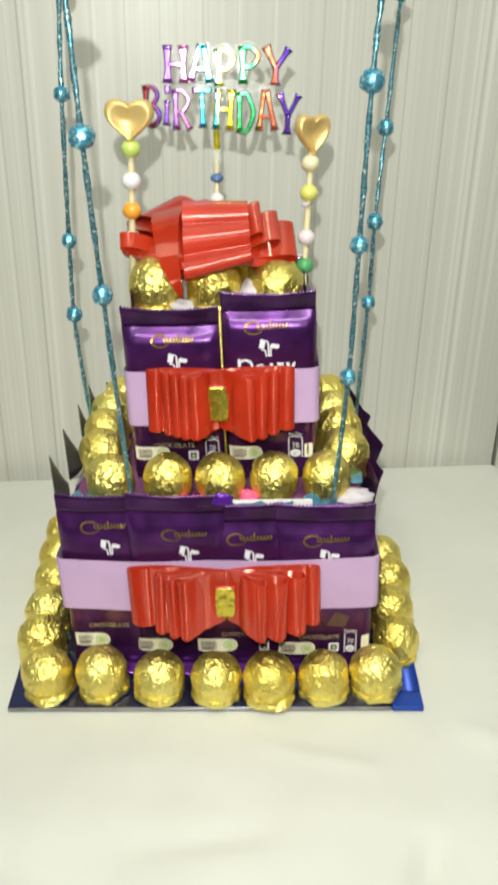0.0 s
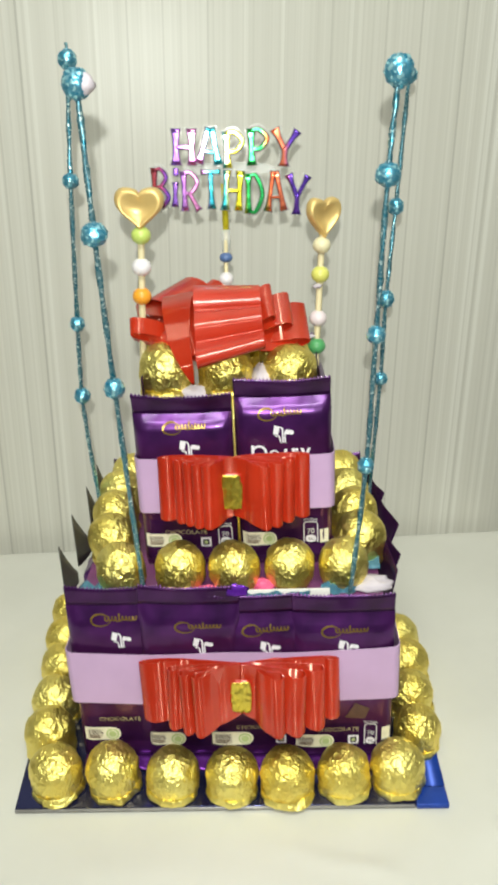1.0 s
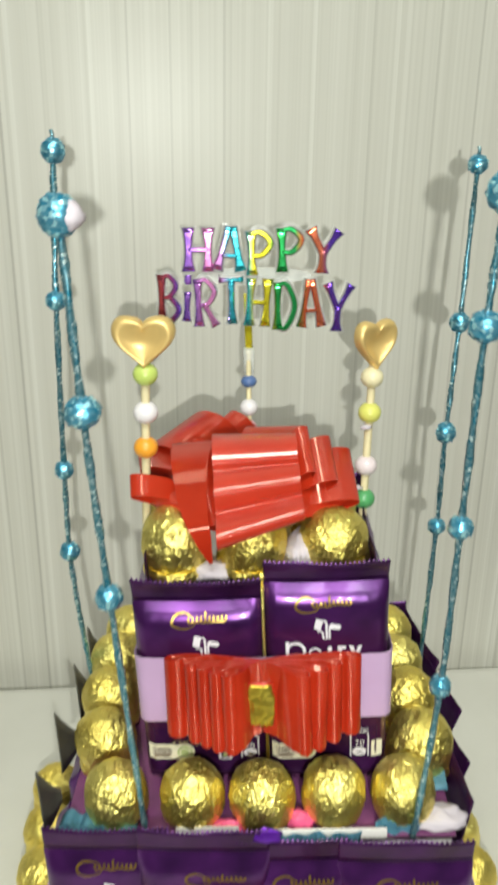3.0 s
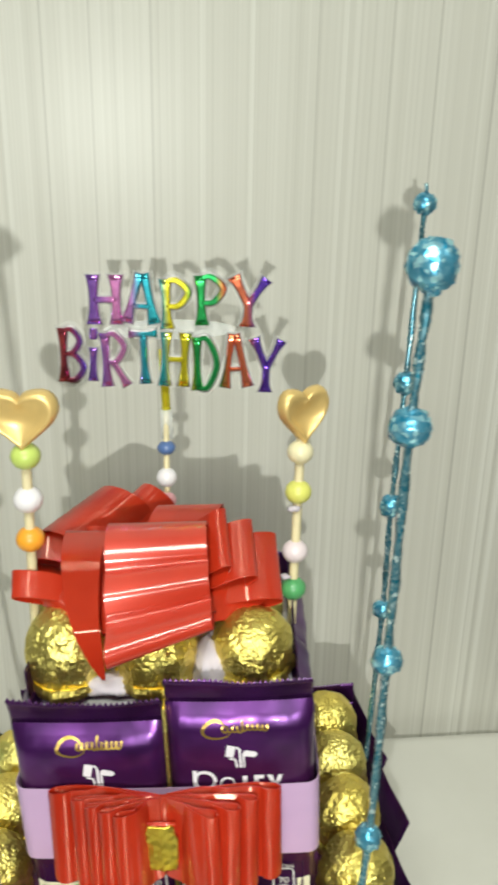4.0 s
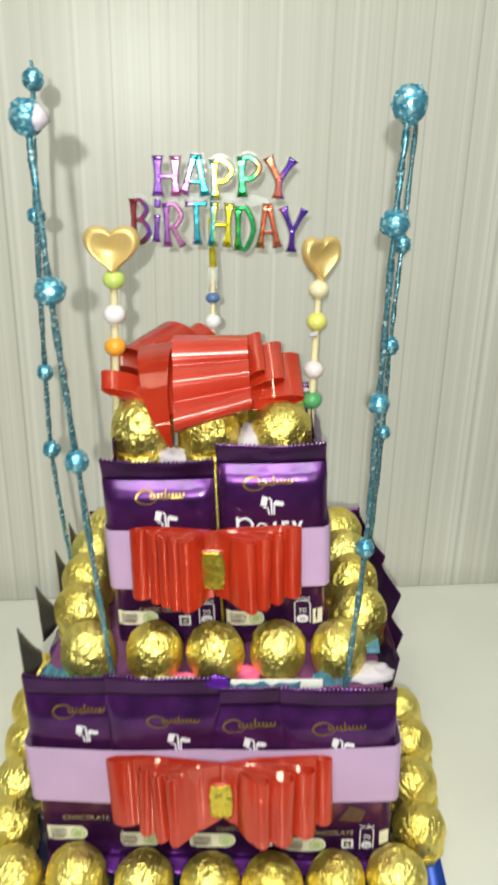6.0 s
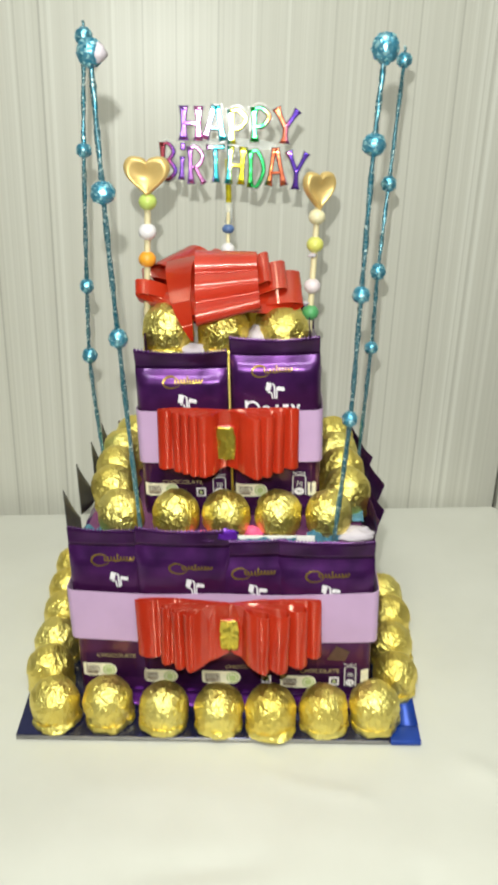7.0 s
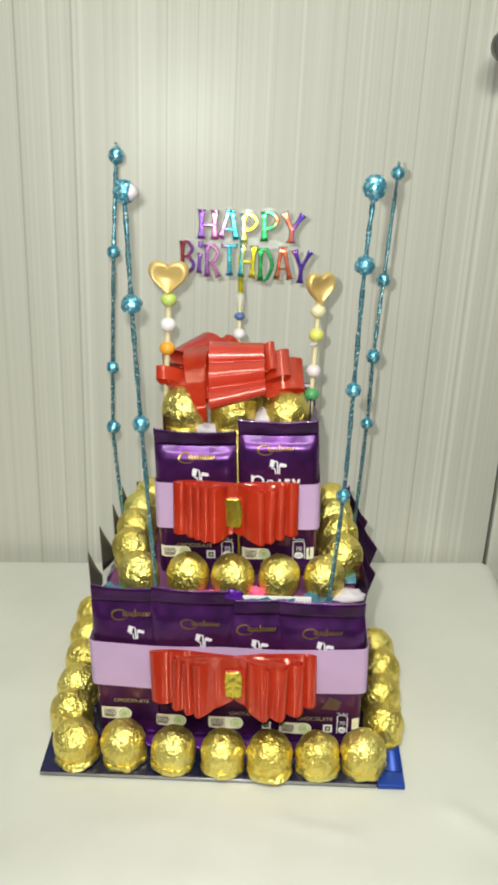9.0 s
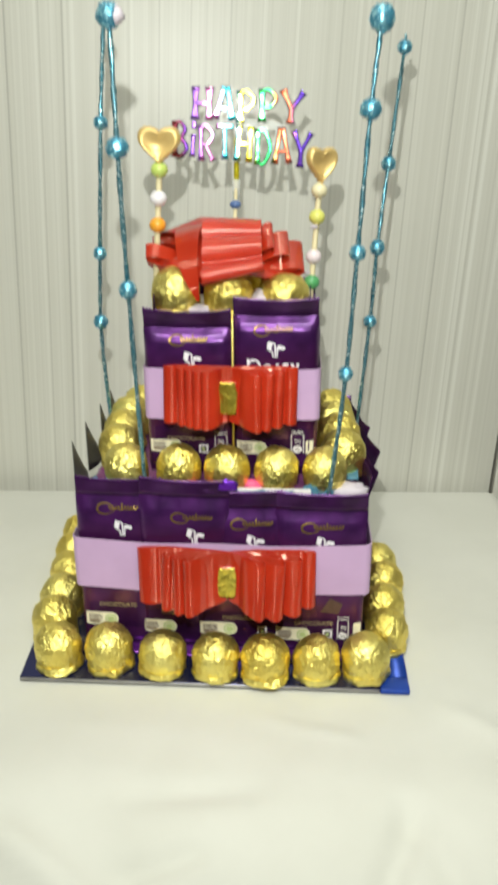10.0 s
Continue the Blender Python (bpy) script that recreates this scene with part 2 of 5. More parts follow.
WHITE_SOFT = plain("white_tissue", (0.56, 0.50, 0.55), 0.7, 0, 0.05, 60, 0.2, grain=200)
BAMBOO = plain("pale_bamboo", (0.76, 0.66, 0.40), 0.55, 0, 0.12, 150, 0.1)
INNER_FILM = plain("grey_inner_film", (0.115, 0.11, 0.095), 0.45, 0.2, 0.2, 80, 0.1)
HEART_GOLD = plain("matt_gold_paint", (0.82, 0.58, 0.22), 0.40, 0.48, 0.10, 70, 0.04, 0.15)
KNOB_METAL = plain("brushed_metal", (0.28, 0.28, 0.27), 0.35, 0.9, 0.15, 80, 0.05)
CLOTH = cotton()
STRIPES = laminate()
RAINBOW = rainbow()
CLEAR = clear_plastic("clear_plastic", 0.32)
SLEEVE = clear_plastic("cloudy_sleeve", 0.42)
FILM = clear_plastic("clear_film", 0.09)
YELLOW_FOIL = plain("yellow_foil", (0.85, 0.75, 0.04), 0.2, 0.6, 0.1, 100, 0.1)
PAINT = plain("tan_wall_paint", (0.40, 0.37, 0.31), 0.7, 0, 0.04, 3, 0.1, grain=120)
CEIL = plain("white_ceiling_paint", (0.80, 0.80, 0.78), 0.8, 0, 0.03, 3, 0.1, grain=120)
FLOOR = plain("brown_floor_tile", (0.22, 0.19, 0.15), 0.3, 0, 0.08, 6, 0.05)
WOOD = plain("brown_table_wood", (0.25, 0.14, 0.07), 0.45, 0, 0.25, 18, 0.1)
SHADOW_GAP = plain("door_gap_shade", (0.06, 0.055, 0.05), 0.6, 0, 0.1, 40, 0.0)


def bead_paint(name, c):
    return plain(name, c, 0.38, 0, 0.06, 200, 0.05, 0.25)


BEADS = {
    "lime": bead_paint("lime_bead", (0.52, 0.64, 0.15)),
    "white": bead_paint("white_bead", (0.80, 0.76, 0.78)),
    "orange": bead_paint("orange_bead", (0.85, 0.36, 0.03)),
    "cream": bead_paint("cream_bead", (0.80, 0.72, 0.46)),
    "yellow": bead_paint("yellow_bead", (0.70, 0.69, 0.16)),
    "pale": bead_paint("pale_pink_bead", (0.80, 0.68, 0.70)),
    "green": bead_paint("green_bead", (0.09, 0.36, 0.13)),
    "blue": bead_paint("blue_bead", (0.09, 0.16, 0.36)),
    "rose": bead_paint("rose_bead", (0.78, 0.38, 0.42)),
}


# ---- building helpers ----
def mesh_of(bm, name, material, smooth=True):
    me = bpy.data.meshes.new(name)
    bmesh.ops.recalc_face_normals(bm, faces=bm.faces)
    bm.to_mesh(me)
    bm.free()
    me.materials.append(material)
    if smooth:
        for p in me.polygons:
            p.use_smooth = True
    return me


def part(name, bm, material, parent=None, label="", smooth=True):
    ob = new(name, mesh_of(bm, name, material, smooth))
    if parent:
        ob.parent = parent
    if label:
        tagged(ob, label)
    return ob


def shared(name, me, parent, m=Matrix()):
    ob = new(name, me)
    ob.parent = parent
    ob.matrix_basis = m
    return ob


def thing(name, label, category, group="", m=Matrix(), kind=""):
    e = new(name)
    e.empty_display_size = 0.01
    e.matrix_basis = m
    return tagged(e, label, category, group, kind)


def box_bm(x0, x1, y0, y1, z0, z1, bevel=0.0, seg=2):
    bm = bmesh.new()
    bmesh.ops.create_cube(bm, size=1)
    for v in bm.verts:
        v.co = Vector((x0 + (v.co.x + 0.5) * (x1 - x0), y0 + (v.co.y + 0.5) * (y1 - y0), z0 + (v.co.z + 0.5) * (z1 - z0)))
    if bevel:
        bmesh.ops.bevel(bm, geom=bm.edges[:], offset=bevel, segments=seg, affect="EDGES", profile=0.5)
    return bm


def loft(bm, rings, close=True, cap=False, sharp=()):
    """Joins rows of points, all of one length, into a skin; sharp names the points whose lines stay crisp."""
    rows = [[bm.verts.new(p) for p in ring] for ring in rings]
    n = len(rows[0])
    for a, b in zip(rows, rows[1:]):
        for i in range(n if close else n - 1):
            j = (i + 1) % n
            bm.faces.new((a[i], a[j], b[j], b[i]))
    if cap:
        bm.faces.new(rows[0])
        bm.faces.new(rows[-1][::-1])
    for j in sharp:
        for a, b in zip(rows, rows[1:]):
            e = bm.edges.get((a[j], b[j]))
            if e:
                e.smooth = False
    return rows


def smooth_path(points, steps):
    """A rounded line through the points (Catmull-Rom)."""
    pts = [Vector(p) for p in points]
    pts = [2 * pts[0] - pts[1]] + pts + [2 * pts[-1] - pts[-2]]
    out = []
    for i in range(1, len(pts) - 2):
        for k in range(steps):
            u = k / steps
            a, b, c, d = pts[i - 1:i + 3]
            out.append(0.5 * (2 * b + (c - a) * u + (2 * a - 5 * b + 4 * c - d) * u * u + (3 * b - a - 3 * c + d) * u ** 3))
    out.append(pts[-2])
    return out


def tube_bm(points, radius, sides=8, rough=0.0, seed=0.0, twist=0.0):
    bm = bmesh.new()
    rings = []
    for k, p in enumerate(points):
        q = points[min(k + 1, len(points) - 1)] - points[max(k - 1, 0)]
        u = q.cross(Vector((0, 1, 0.01))).normalized()
        w = q.cross(u).normalized()
        ring = []
        for i in range(sides):
            a = 2 * math.pi * i / sides + twist * k
            r = radius * (1 + rough * noise.noise((math.cos(a) * 2 + seed, math.sin(a) * 2, k * 0.9)))
            if twist:
                r *= 1 + 0.16 * math.cos(2 * a - twist * k * 1.3)
            ring.append(p + r * (u * math.cos(a) + w * math.sin(a)))
        rings.append(ring)
    loft(bm, rings, cap=True)
    return bm


def ball_bm(r, nu=20, nv=14, rough=0.0, freq=4.0, seed=0.0, squash=1.0):
    bm = bmesh.new()
    bmesh.ops.create_uvsphere(bm, u_segments=nu, v_segments=nv, radius=1)
    for v in bm.verts:
        d = v.co.normalized()
        k = 1 + rough * noise.noise(d * freq + Vector((seed, 0, 0)))
        v.co = Vector((d.x * r * k, d.y * r * k, d.z * r * k * squash))
    return bm


def text_mesh(body, size, name, extrude=0.0, bevel=0.0, offset=0.0, align="CENTER"):
    cu = bpy.data.curves.new("words", "FONT")
    cu.body, cu.size, cu.extrude, cu.bevel_depth, cu.offset = body, size, extrude, bevel, offset
    cu.align_x, cu.align_y = align, "CENTER"
    cu.resolution_u, cu.bevel_resolution = 3, 1
    ob = new("words", cu)
    bpy.context.view_layer.update()
    me = bpy.data.meshes.new_from_object(ob.evaluated_get(bpy.context.evaluated_depsgraph_get()))
    bpy.data.objects.remove(ob)
    bpy.data.curves.remove(cu)
    me.name = name
    return me


# ---- the room ----
TABLE_H = 0.75
X0, X1, Y0, Y1, ZC = -1.7, 1.7, -2.5, 0.62, 1.85
tagged(part("floor", box_bm(X0, X1, Y0, Y1, -TABLE_H - 0.1, -TABLE_H), FLOOR), "brown tiled floor under the table", "floor", kind="structure")
tagged(part("ceiling", box_bm(X0, X1, Y0, Y1, ZC, ZC + 0.1), CEIL), "plain white painted ceiling", "ceiling", kind="structure")
tagged(part("wall_north", box_bm(X0, X1, Y1, Y1 + 0.1, -TABLE_H, ZC), PAINT), "tan painted wall behind the wardrobe", "wall", kind="structure")
tagged(part("wall_south", box_bm(X0, X1, Y0 - 0.1, Y0, -TABLE_H, ZC), PAINT), "plain tan painted wall", "wall", kind="structure")
tagged(part("wall_west", box_bm(X0 - 0.1, X0, Y0, Y1, -TABLE_H, ZC), PAINT), "plain tan painted wall", "wall", kind="structure")
tagged(part("wall_east", box_bm(X1, X1 + 0.1, Y0, Y1, -TABLE_H, ZC), PAINT), "plain tan painted wall", "wall", kind="structure")

# the wardrobe behind the table; its stripes lean a little against the table's level
GAP = 0.2704
wardrobe = thing("wardrobe", "wardrobe with grey-beige striped laminate doors behind the table", "wardrobe", m=pose(0, 0.339, 0.3, 0, 2.75, 1.4))
# near-black colour stands in for the shade between the doors
part("carcass", box_bm(-1.2, 1.25, 0.022, 0.25, -1.02, 1.35), SHADOW_GAP, wardrobe, "carcass behind the doors, coloured dark as the shade in their gap", False)
door_l = part("door", box_bm(-1.2, GAP - 0.002, 0.0, 0.020, -1.00, 1.35, 0.0012), STRIPES, wardrobe)
door_r = part("door", box_bm(GAP + 0.002, 1.25, 0.0, 0.020, -1.00, 1.35, 0.0012), STRIPES, wardrobe)
bm = bmesh.new()
prof = [(0.0, 0.0), (0.006, 0.0), (0.005, -0.010), (0.008, -0.014), (0.0125, -0.019), (0.0135, -0.024), (0.011, -0.028), (0.005, -0.0295), (0.0, -0.030)]
loft(bm, [[(r * math.cos(a), y, r * math.sin(a)) for a in [2 * math.pi * i / 24 for i in range(24)]] for r, y in [(max(r, 0.0002), y) for r, y in prof]], cap=True)
knob = part("knob", bm, KNOB_METAL, door_l, "round grey metal knob")
knob.location = (0.2135, 0.0, 0.2050)

# ---- the table and its cloth ----
table = thing("table", "small wooden table hidden under a white cloth", "table", m=pose(0, 0, 0))
part("tabletop", box_bm(-0.70, 0.250, -0.075, 0.308, -0.030, -0.0065, 0.004), WOOD, table)
for lx in (-0.66, 0.21):
    for ly in (-0.04, 0.27):
        part("leg", box_bm(lx - 0.02, lx + 0.02, ly - 0.02, ly + 0.02, -TABLE_H, -0.031, 0.003), WOOD, table)


# soft folds in the cloth: from, to, height, half-width
FOLDS = [(-0.106, -0.115, -0.012, -0.169, 0.0040, 0.0085), (-0.045, -0.096, 0.038, -0.086, -0.0015, 0.0070), (-0.042, -0.136, 0.011, -0.120, -0.0030, 0.0050),
         (0.120, -0.092, 0.098, -0.150, -0.0042, 0.0075), (0.120, -0.092, 0.152, -0.150, -0.0030, 0.0080), (0.027, -0.025, 0.094, -0.047, 0.0010, 0.0050),
         (-0.072, -0.185, -0.064, -0.145, 0.0030, 0.0065), (0.150, -0.010, 0.210, -0.060, 0.0016, 0.0080), (-0.200, -0.020, -0.140, -0.110, 0.0018, 0.0110),
         (0.170, 0.050, 0.225, 0.200, 0.0012, 0.0120), (-0.170, 0.120, -0.250, 0.020, 0.0012, 0.0120)]


def cloth_height(x, y):
    """The cloth lies on the top, rolls over its edges and sinks softly at the front."""
    cx, cy, r = 0.246, 0.314 + 0.045 * max(x, -0.26), 0.016
    dx, dy = max(0, x - cx), max(0, y - cy)
    d = math.hypot(dx, dy)
    z = 0.0
    if d > 0:
        z -= r - math.sqrt(max(0, r * r - d * d)) if d < r * 0.96 else r * 0.72 + (d - r * 0.96) * 9.0
    f = max(0.0, -0.070 - y)
    z -= f * f / 0.22 if f < 0.13 else 0.13 ** 2 / 0.22 + (f - 0.13) * 3.5
    soft = min(1.0, max(0.0, (-0.01 - y) / 0.08))
    z += 0.0007 * noise.noise((x * 9, y * 9, 1.7)) + 0.0003 * noise.noise((x * 30, y * 22, 5.0))
    z += soft * (0.0052 * noise.noise((x * 9 - y * 7, y * 13 + x * 4, 8.1)) + 0.0010 * noise.noise((x * 34, y * 40, 2.2)))
    for ax, ay, bx, by, high, wide in FOLDS:
        ux, uy = bx - ax, by - ay
        q = ((x - ax) * ux + (y - ay) * uy) / (ux * ux + uy * uy)
        e = max(0.0, 1 - max(0.0, abs(q - 0.5) - 0.3) / 0.35)
        if e > 0:
            d = ((x - ax) * uy - (y - ay) * ux) / math.hypot(ux, uy) + 0.003 * noise.noise((x * 30, y * 30, ax * 50))
            z += 1.6 * high * e * e * (3 - 2 * e) * math.exp(-(d / wide) ** 2)
    near = max(0.0, 1 - max(abs(x) - 0.135, abs(y - 0.125) - 0.135, 0) / 0.03)
    return min(z * (1 - near) + near * -0.0002, 0.004) - 0.0004


xs = sorted(set([-0.74 + 0.02 * i for i in range(20)] + [-0.36 + 0.006 * i for i in range(100)] + [0.2405 + 0.0014 * i for i in range(26)]))
ys = sorted(set([-0.235 + 0.0045 * i for i in range(60)] + [0.03 + 0.012 * i for i in range(22)] + [0.2955 + 0.0014 * i for i in range(40)]))
bm = bmesh.new()
rows = [[bm.verts.new((x, min(y, 0.3355 + 0.0244 * x), cloth_height(x, y))) for x in xs] for y in ys]
for a, b in zip(rows, rows[1:]):
    for i in range(len(xs) - 1):
        bm.faces.new((a[i], a[i + 1], b[i + 1], b[i]))
tablecloth = part("tablecloth", bm, CLOTH)
tagged(tablecloth, "white cotton cloth with soft wrinkles spread over the table", "tablecloth")

# ---- the board under the cake ----
def tapered(bm):
    """The board is not square: its back is wider to one side and cut off aslant."""
    for v in bm.verts:
        q = max(0.0, v.co.y) / 0.252
        v.co.y *= 1 - q * (0.15 if v.co.x < 0 else 0.34)
        v.co.x -= 0.016 * q if v.co.x < 0 else 0.0
    return bm


board = thing("cake_board", "dark blue mirror card board with blue tape at one corner", "board")
part("sheet", tapered(box_bm(-0.127, 0.1295, 0.0, 0.252, 0.0004, 0.0032, 0.0005)), NAVY, board)
part("edge_strip", box_bm(-0.1268, 0.1105, -0.0006, -0.0001, 0.0005, 0.0030), SILVER, board, "grey cut edge of the card")
part("tape", box_bm(0.1115, 0.1303, -0.0012, 0.0125, 0.0003, 0.0037, 0.0004), BLUE_TAPE, board, "bright blue foil tape round the corner")
part("side_tape", tapered(box_bm(0.1185, 0.1303, 0.0130, 0.1900, 0.0034, 0.0039)), BLUE_TAPE, board, "bright blue foil tape along the edge")


# ---- chocolate bars ----
def front_of(x, z, w, h, st, sb, deep, seed):
    """How far the wrapper stands out at a place on the bar's face."""
    u = min(1.0, abs(2 * x / w))
    a = min(1.0, max(0.0, (z - sb) / 0.004))
    b = min(1.0, max(0.0, (h - st - z) / (0.007 if deep > 0.005 else 0.010)))
    b = b * b * (3 - 2 * b) * 0.6 + b * 0.4
    a = a * (2 - a)
    d = deep * (1 - u ** 16) * a * b
    edge = (1 - min(1.0, max(0.0, (h - st - z) / 0.03)))
    d += 0.0004 * noise.noise((x * 90 + seed, z * 60, 0.3)) * a * b
    d += 0.0009 * edge * noise.noise((x * 160 + seed * 3, z * 45, 2.0)) * min(1, b * 3)
    d -= 0.0007 * max(0, 0.4 - abs(noise.noise((x * 60 + z * 30 + seed, z * 30 - x * 15, 6.0))) * 3) * a * b
    return -max(d, 0.0)


def dip(x, z, w, h):
    """The filled pack draws the middle of its end down and lets the corners stand."""
    return 0.0022 * (2 * x / w) ** 2 * max(0.0, z / h) ** 8


def wrapper_bm(w, h, st, sb, deep, seed):
    nx, nz = 18, 34
    bm = bmesh.new()
    f = [[None] * nx for _ in range(nz)]
    g = [[None] * nx for _ in range(nz)]
    for k in range(nz):
        z = sb + (h - st - sb) * k / (nz - 1)
        for i in range(nx):
            u = -1 + 2 * i / (nx - 1)
            u = math.copysign(1 - (1 - abs(u)) ** 1.5, u)
            x = u * w / 2
            y = front_of(x, z, w, h, st, sb, deep, seed)
            zz = z + dip(x, z, w, h)
            f[k][i] = bm.verts.new((x, y - 0.0002, zz))
            g[k][i] = bm.verts.new((x, -0.25 * y + 0.0003, zz))
    for k in range(nz - 1):
        for i in range(nx - 1):
            bm.faces.new((f[k][i], f[k][i + 1], f[k + 1][i + 1], f[k + 1][i]))
            bm.faces.new((g[k][i], g[k + 1][i], g[k + 1][i + 1], g[k][i + 1]))
    rim = [[r[0] for r in f], [r[-1] for r in f], f[0], f[-1]]
    for k in range(nz - 1):
        bm.faces.new((f[k][0], f[k + 1][0], g[k + 1][0], g[k][0]))
        bm.faces.new((f[k][-1], g[k][-1], g[k + 1][-1], f[k + 1][-1]))
    for i in range(nx - 1):
        bm.faces.new((f[0][i], g[0][i], g[0][i + 1], f[0][i + 1]))
        bm.faces.new((f[-1][i], f[-1][i + 1], g[-1][i + 1], g[-1][i]))
    for line in rim:
        for a, b in zip(line, line[1:]):
            e = bm.edges.get((a, b))
            if e:
                e.smooth = False
    return bm


def seal_bm(w, z0, z1, seed, up=True, curl=0.0, slant=0.0, twist=0.15, rise=1.5):
    """The pressed end of a wrapper: fine ribs and a saw-toothed cut."""
    n = 27
    bm = bmesh.new()
    rings = []
    for i in range(2 * n + 1):
        x = -w / 2 + w * i / (2 * n)
        tooth = 0.0008 if i % 2 else -0.0008
        rib = 0.00011 if i % 2 else -0.00011
        ring = []
        for k in range(5):
            q = k / 4
            z = z0 + (z1 - abs(slant) * (0.5 - (x / w if slant > 0 else -x / w)) - z0) * q + (tooth * (1 if up else -1) if k == 4 else 0)
            y = rib + q ** rise * (0.0018 * noise.noise((x * 45 + seed, 1.0, seed)) + curl * (1 + twist * (2 * x / w)))
            ring.append((x, y - 0.0002, z + (0.0022 * (2 * x / w) ** 2 * (0.4 + 0.6 * q) if up else 0)))
        for k in range(4, -1, -1):
            v = ring[k]
            ring.append((v[0], v[1] + 0.0004, v[2]))
        rings.append(ring)
    loft(bm, rings, close=True, cap=True)
    return bm


def print_bm(cells, face):
    """Flat print laid on the wrapper: quads of (x, z) corners, bent to its face."""
    bm = bmesh.new()
    for quad in cells:
        bm.faces.new([bm.verts.new((x, face(x, z) - 0.0004, z)) for x, z in quad])
    return bm


def rect_cells(x0, x1, z0, z1, nx=4, nz=2):
    out = []
    for i in range(nx):
        for k in range(nz):
            a, b = x0 + (x1 - x0) * i / nx, x0 + (x1 - x0) * (i + 1) / nx
            c, d = z0 + (z1 - z0) * k / nz, z0 + (z1 - z0) * (k + 1) / nz
            out.append([(a, c), (b, c), (b, d), (a, d)])
    return out


def stroke_cells(pts, widths):
    out = []
    n = len(pts)
    side = []
    for k, (x, z) in enumerate(pts):
        x2, z2 = pts[min(k + 1, n - 1)]
        x1, z1 = pts[max(k - 1, 0)]
        dx, dz = x2 - x1, z2 - z1
        ln = math.hypot(dx, dz) or 1
        wd = widths if isinstance(widths, float) else widths[k]
        side.append(((x - dz / ln * wd / 2, z + dx / ln * wd / 2), (x + dz / ln * wd / 2, z - dx / ln * wd / 2)))
    for a, b in zip(side, side[1:]):
        out.append([a[0], a[1], b[1], b[0]])
    return out


def disc_cells(cx, cz, rx, rz, inner=0.0, n=20):
    out = []
    for i in range(n):
        a, b = 2 * math.pi * i / n, 2 * math.pi * (i + 1) / n
        p = lambda t, k: (cx + rx * k * math.cos(t), cz + rz * k * math.sin(t))
        out.append([p(a, inner or 0.02), p(b, inner or 0.02), p(b, 1), p(a, 1)])
    return out


def words_on(body, size, cx, cz, face, name):
    me = text_mesh(body, size, name)
    for v in me.vertices:
        x, z = v.co.x + cx, v.co.y + cz
        v.co = (x, face(x, z) - 0.0014, z)
    return me


def add_words(bar, body, size, cx, cz, face, material, name="lettering", label=""):
    me = words_on(body, size, cx, cz, face, name)
    me.materials.append(material)
    ob = new(name, me)
    ob.parent = bar
    return tagged(ob, label) if label else ob


BAR_LABEL = "printed chocolate bar in purple film, "


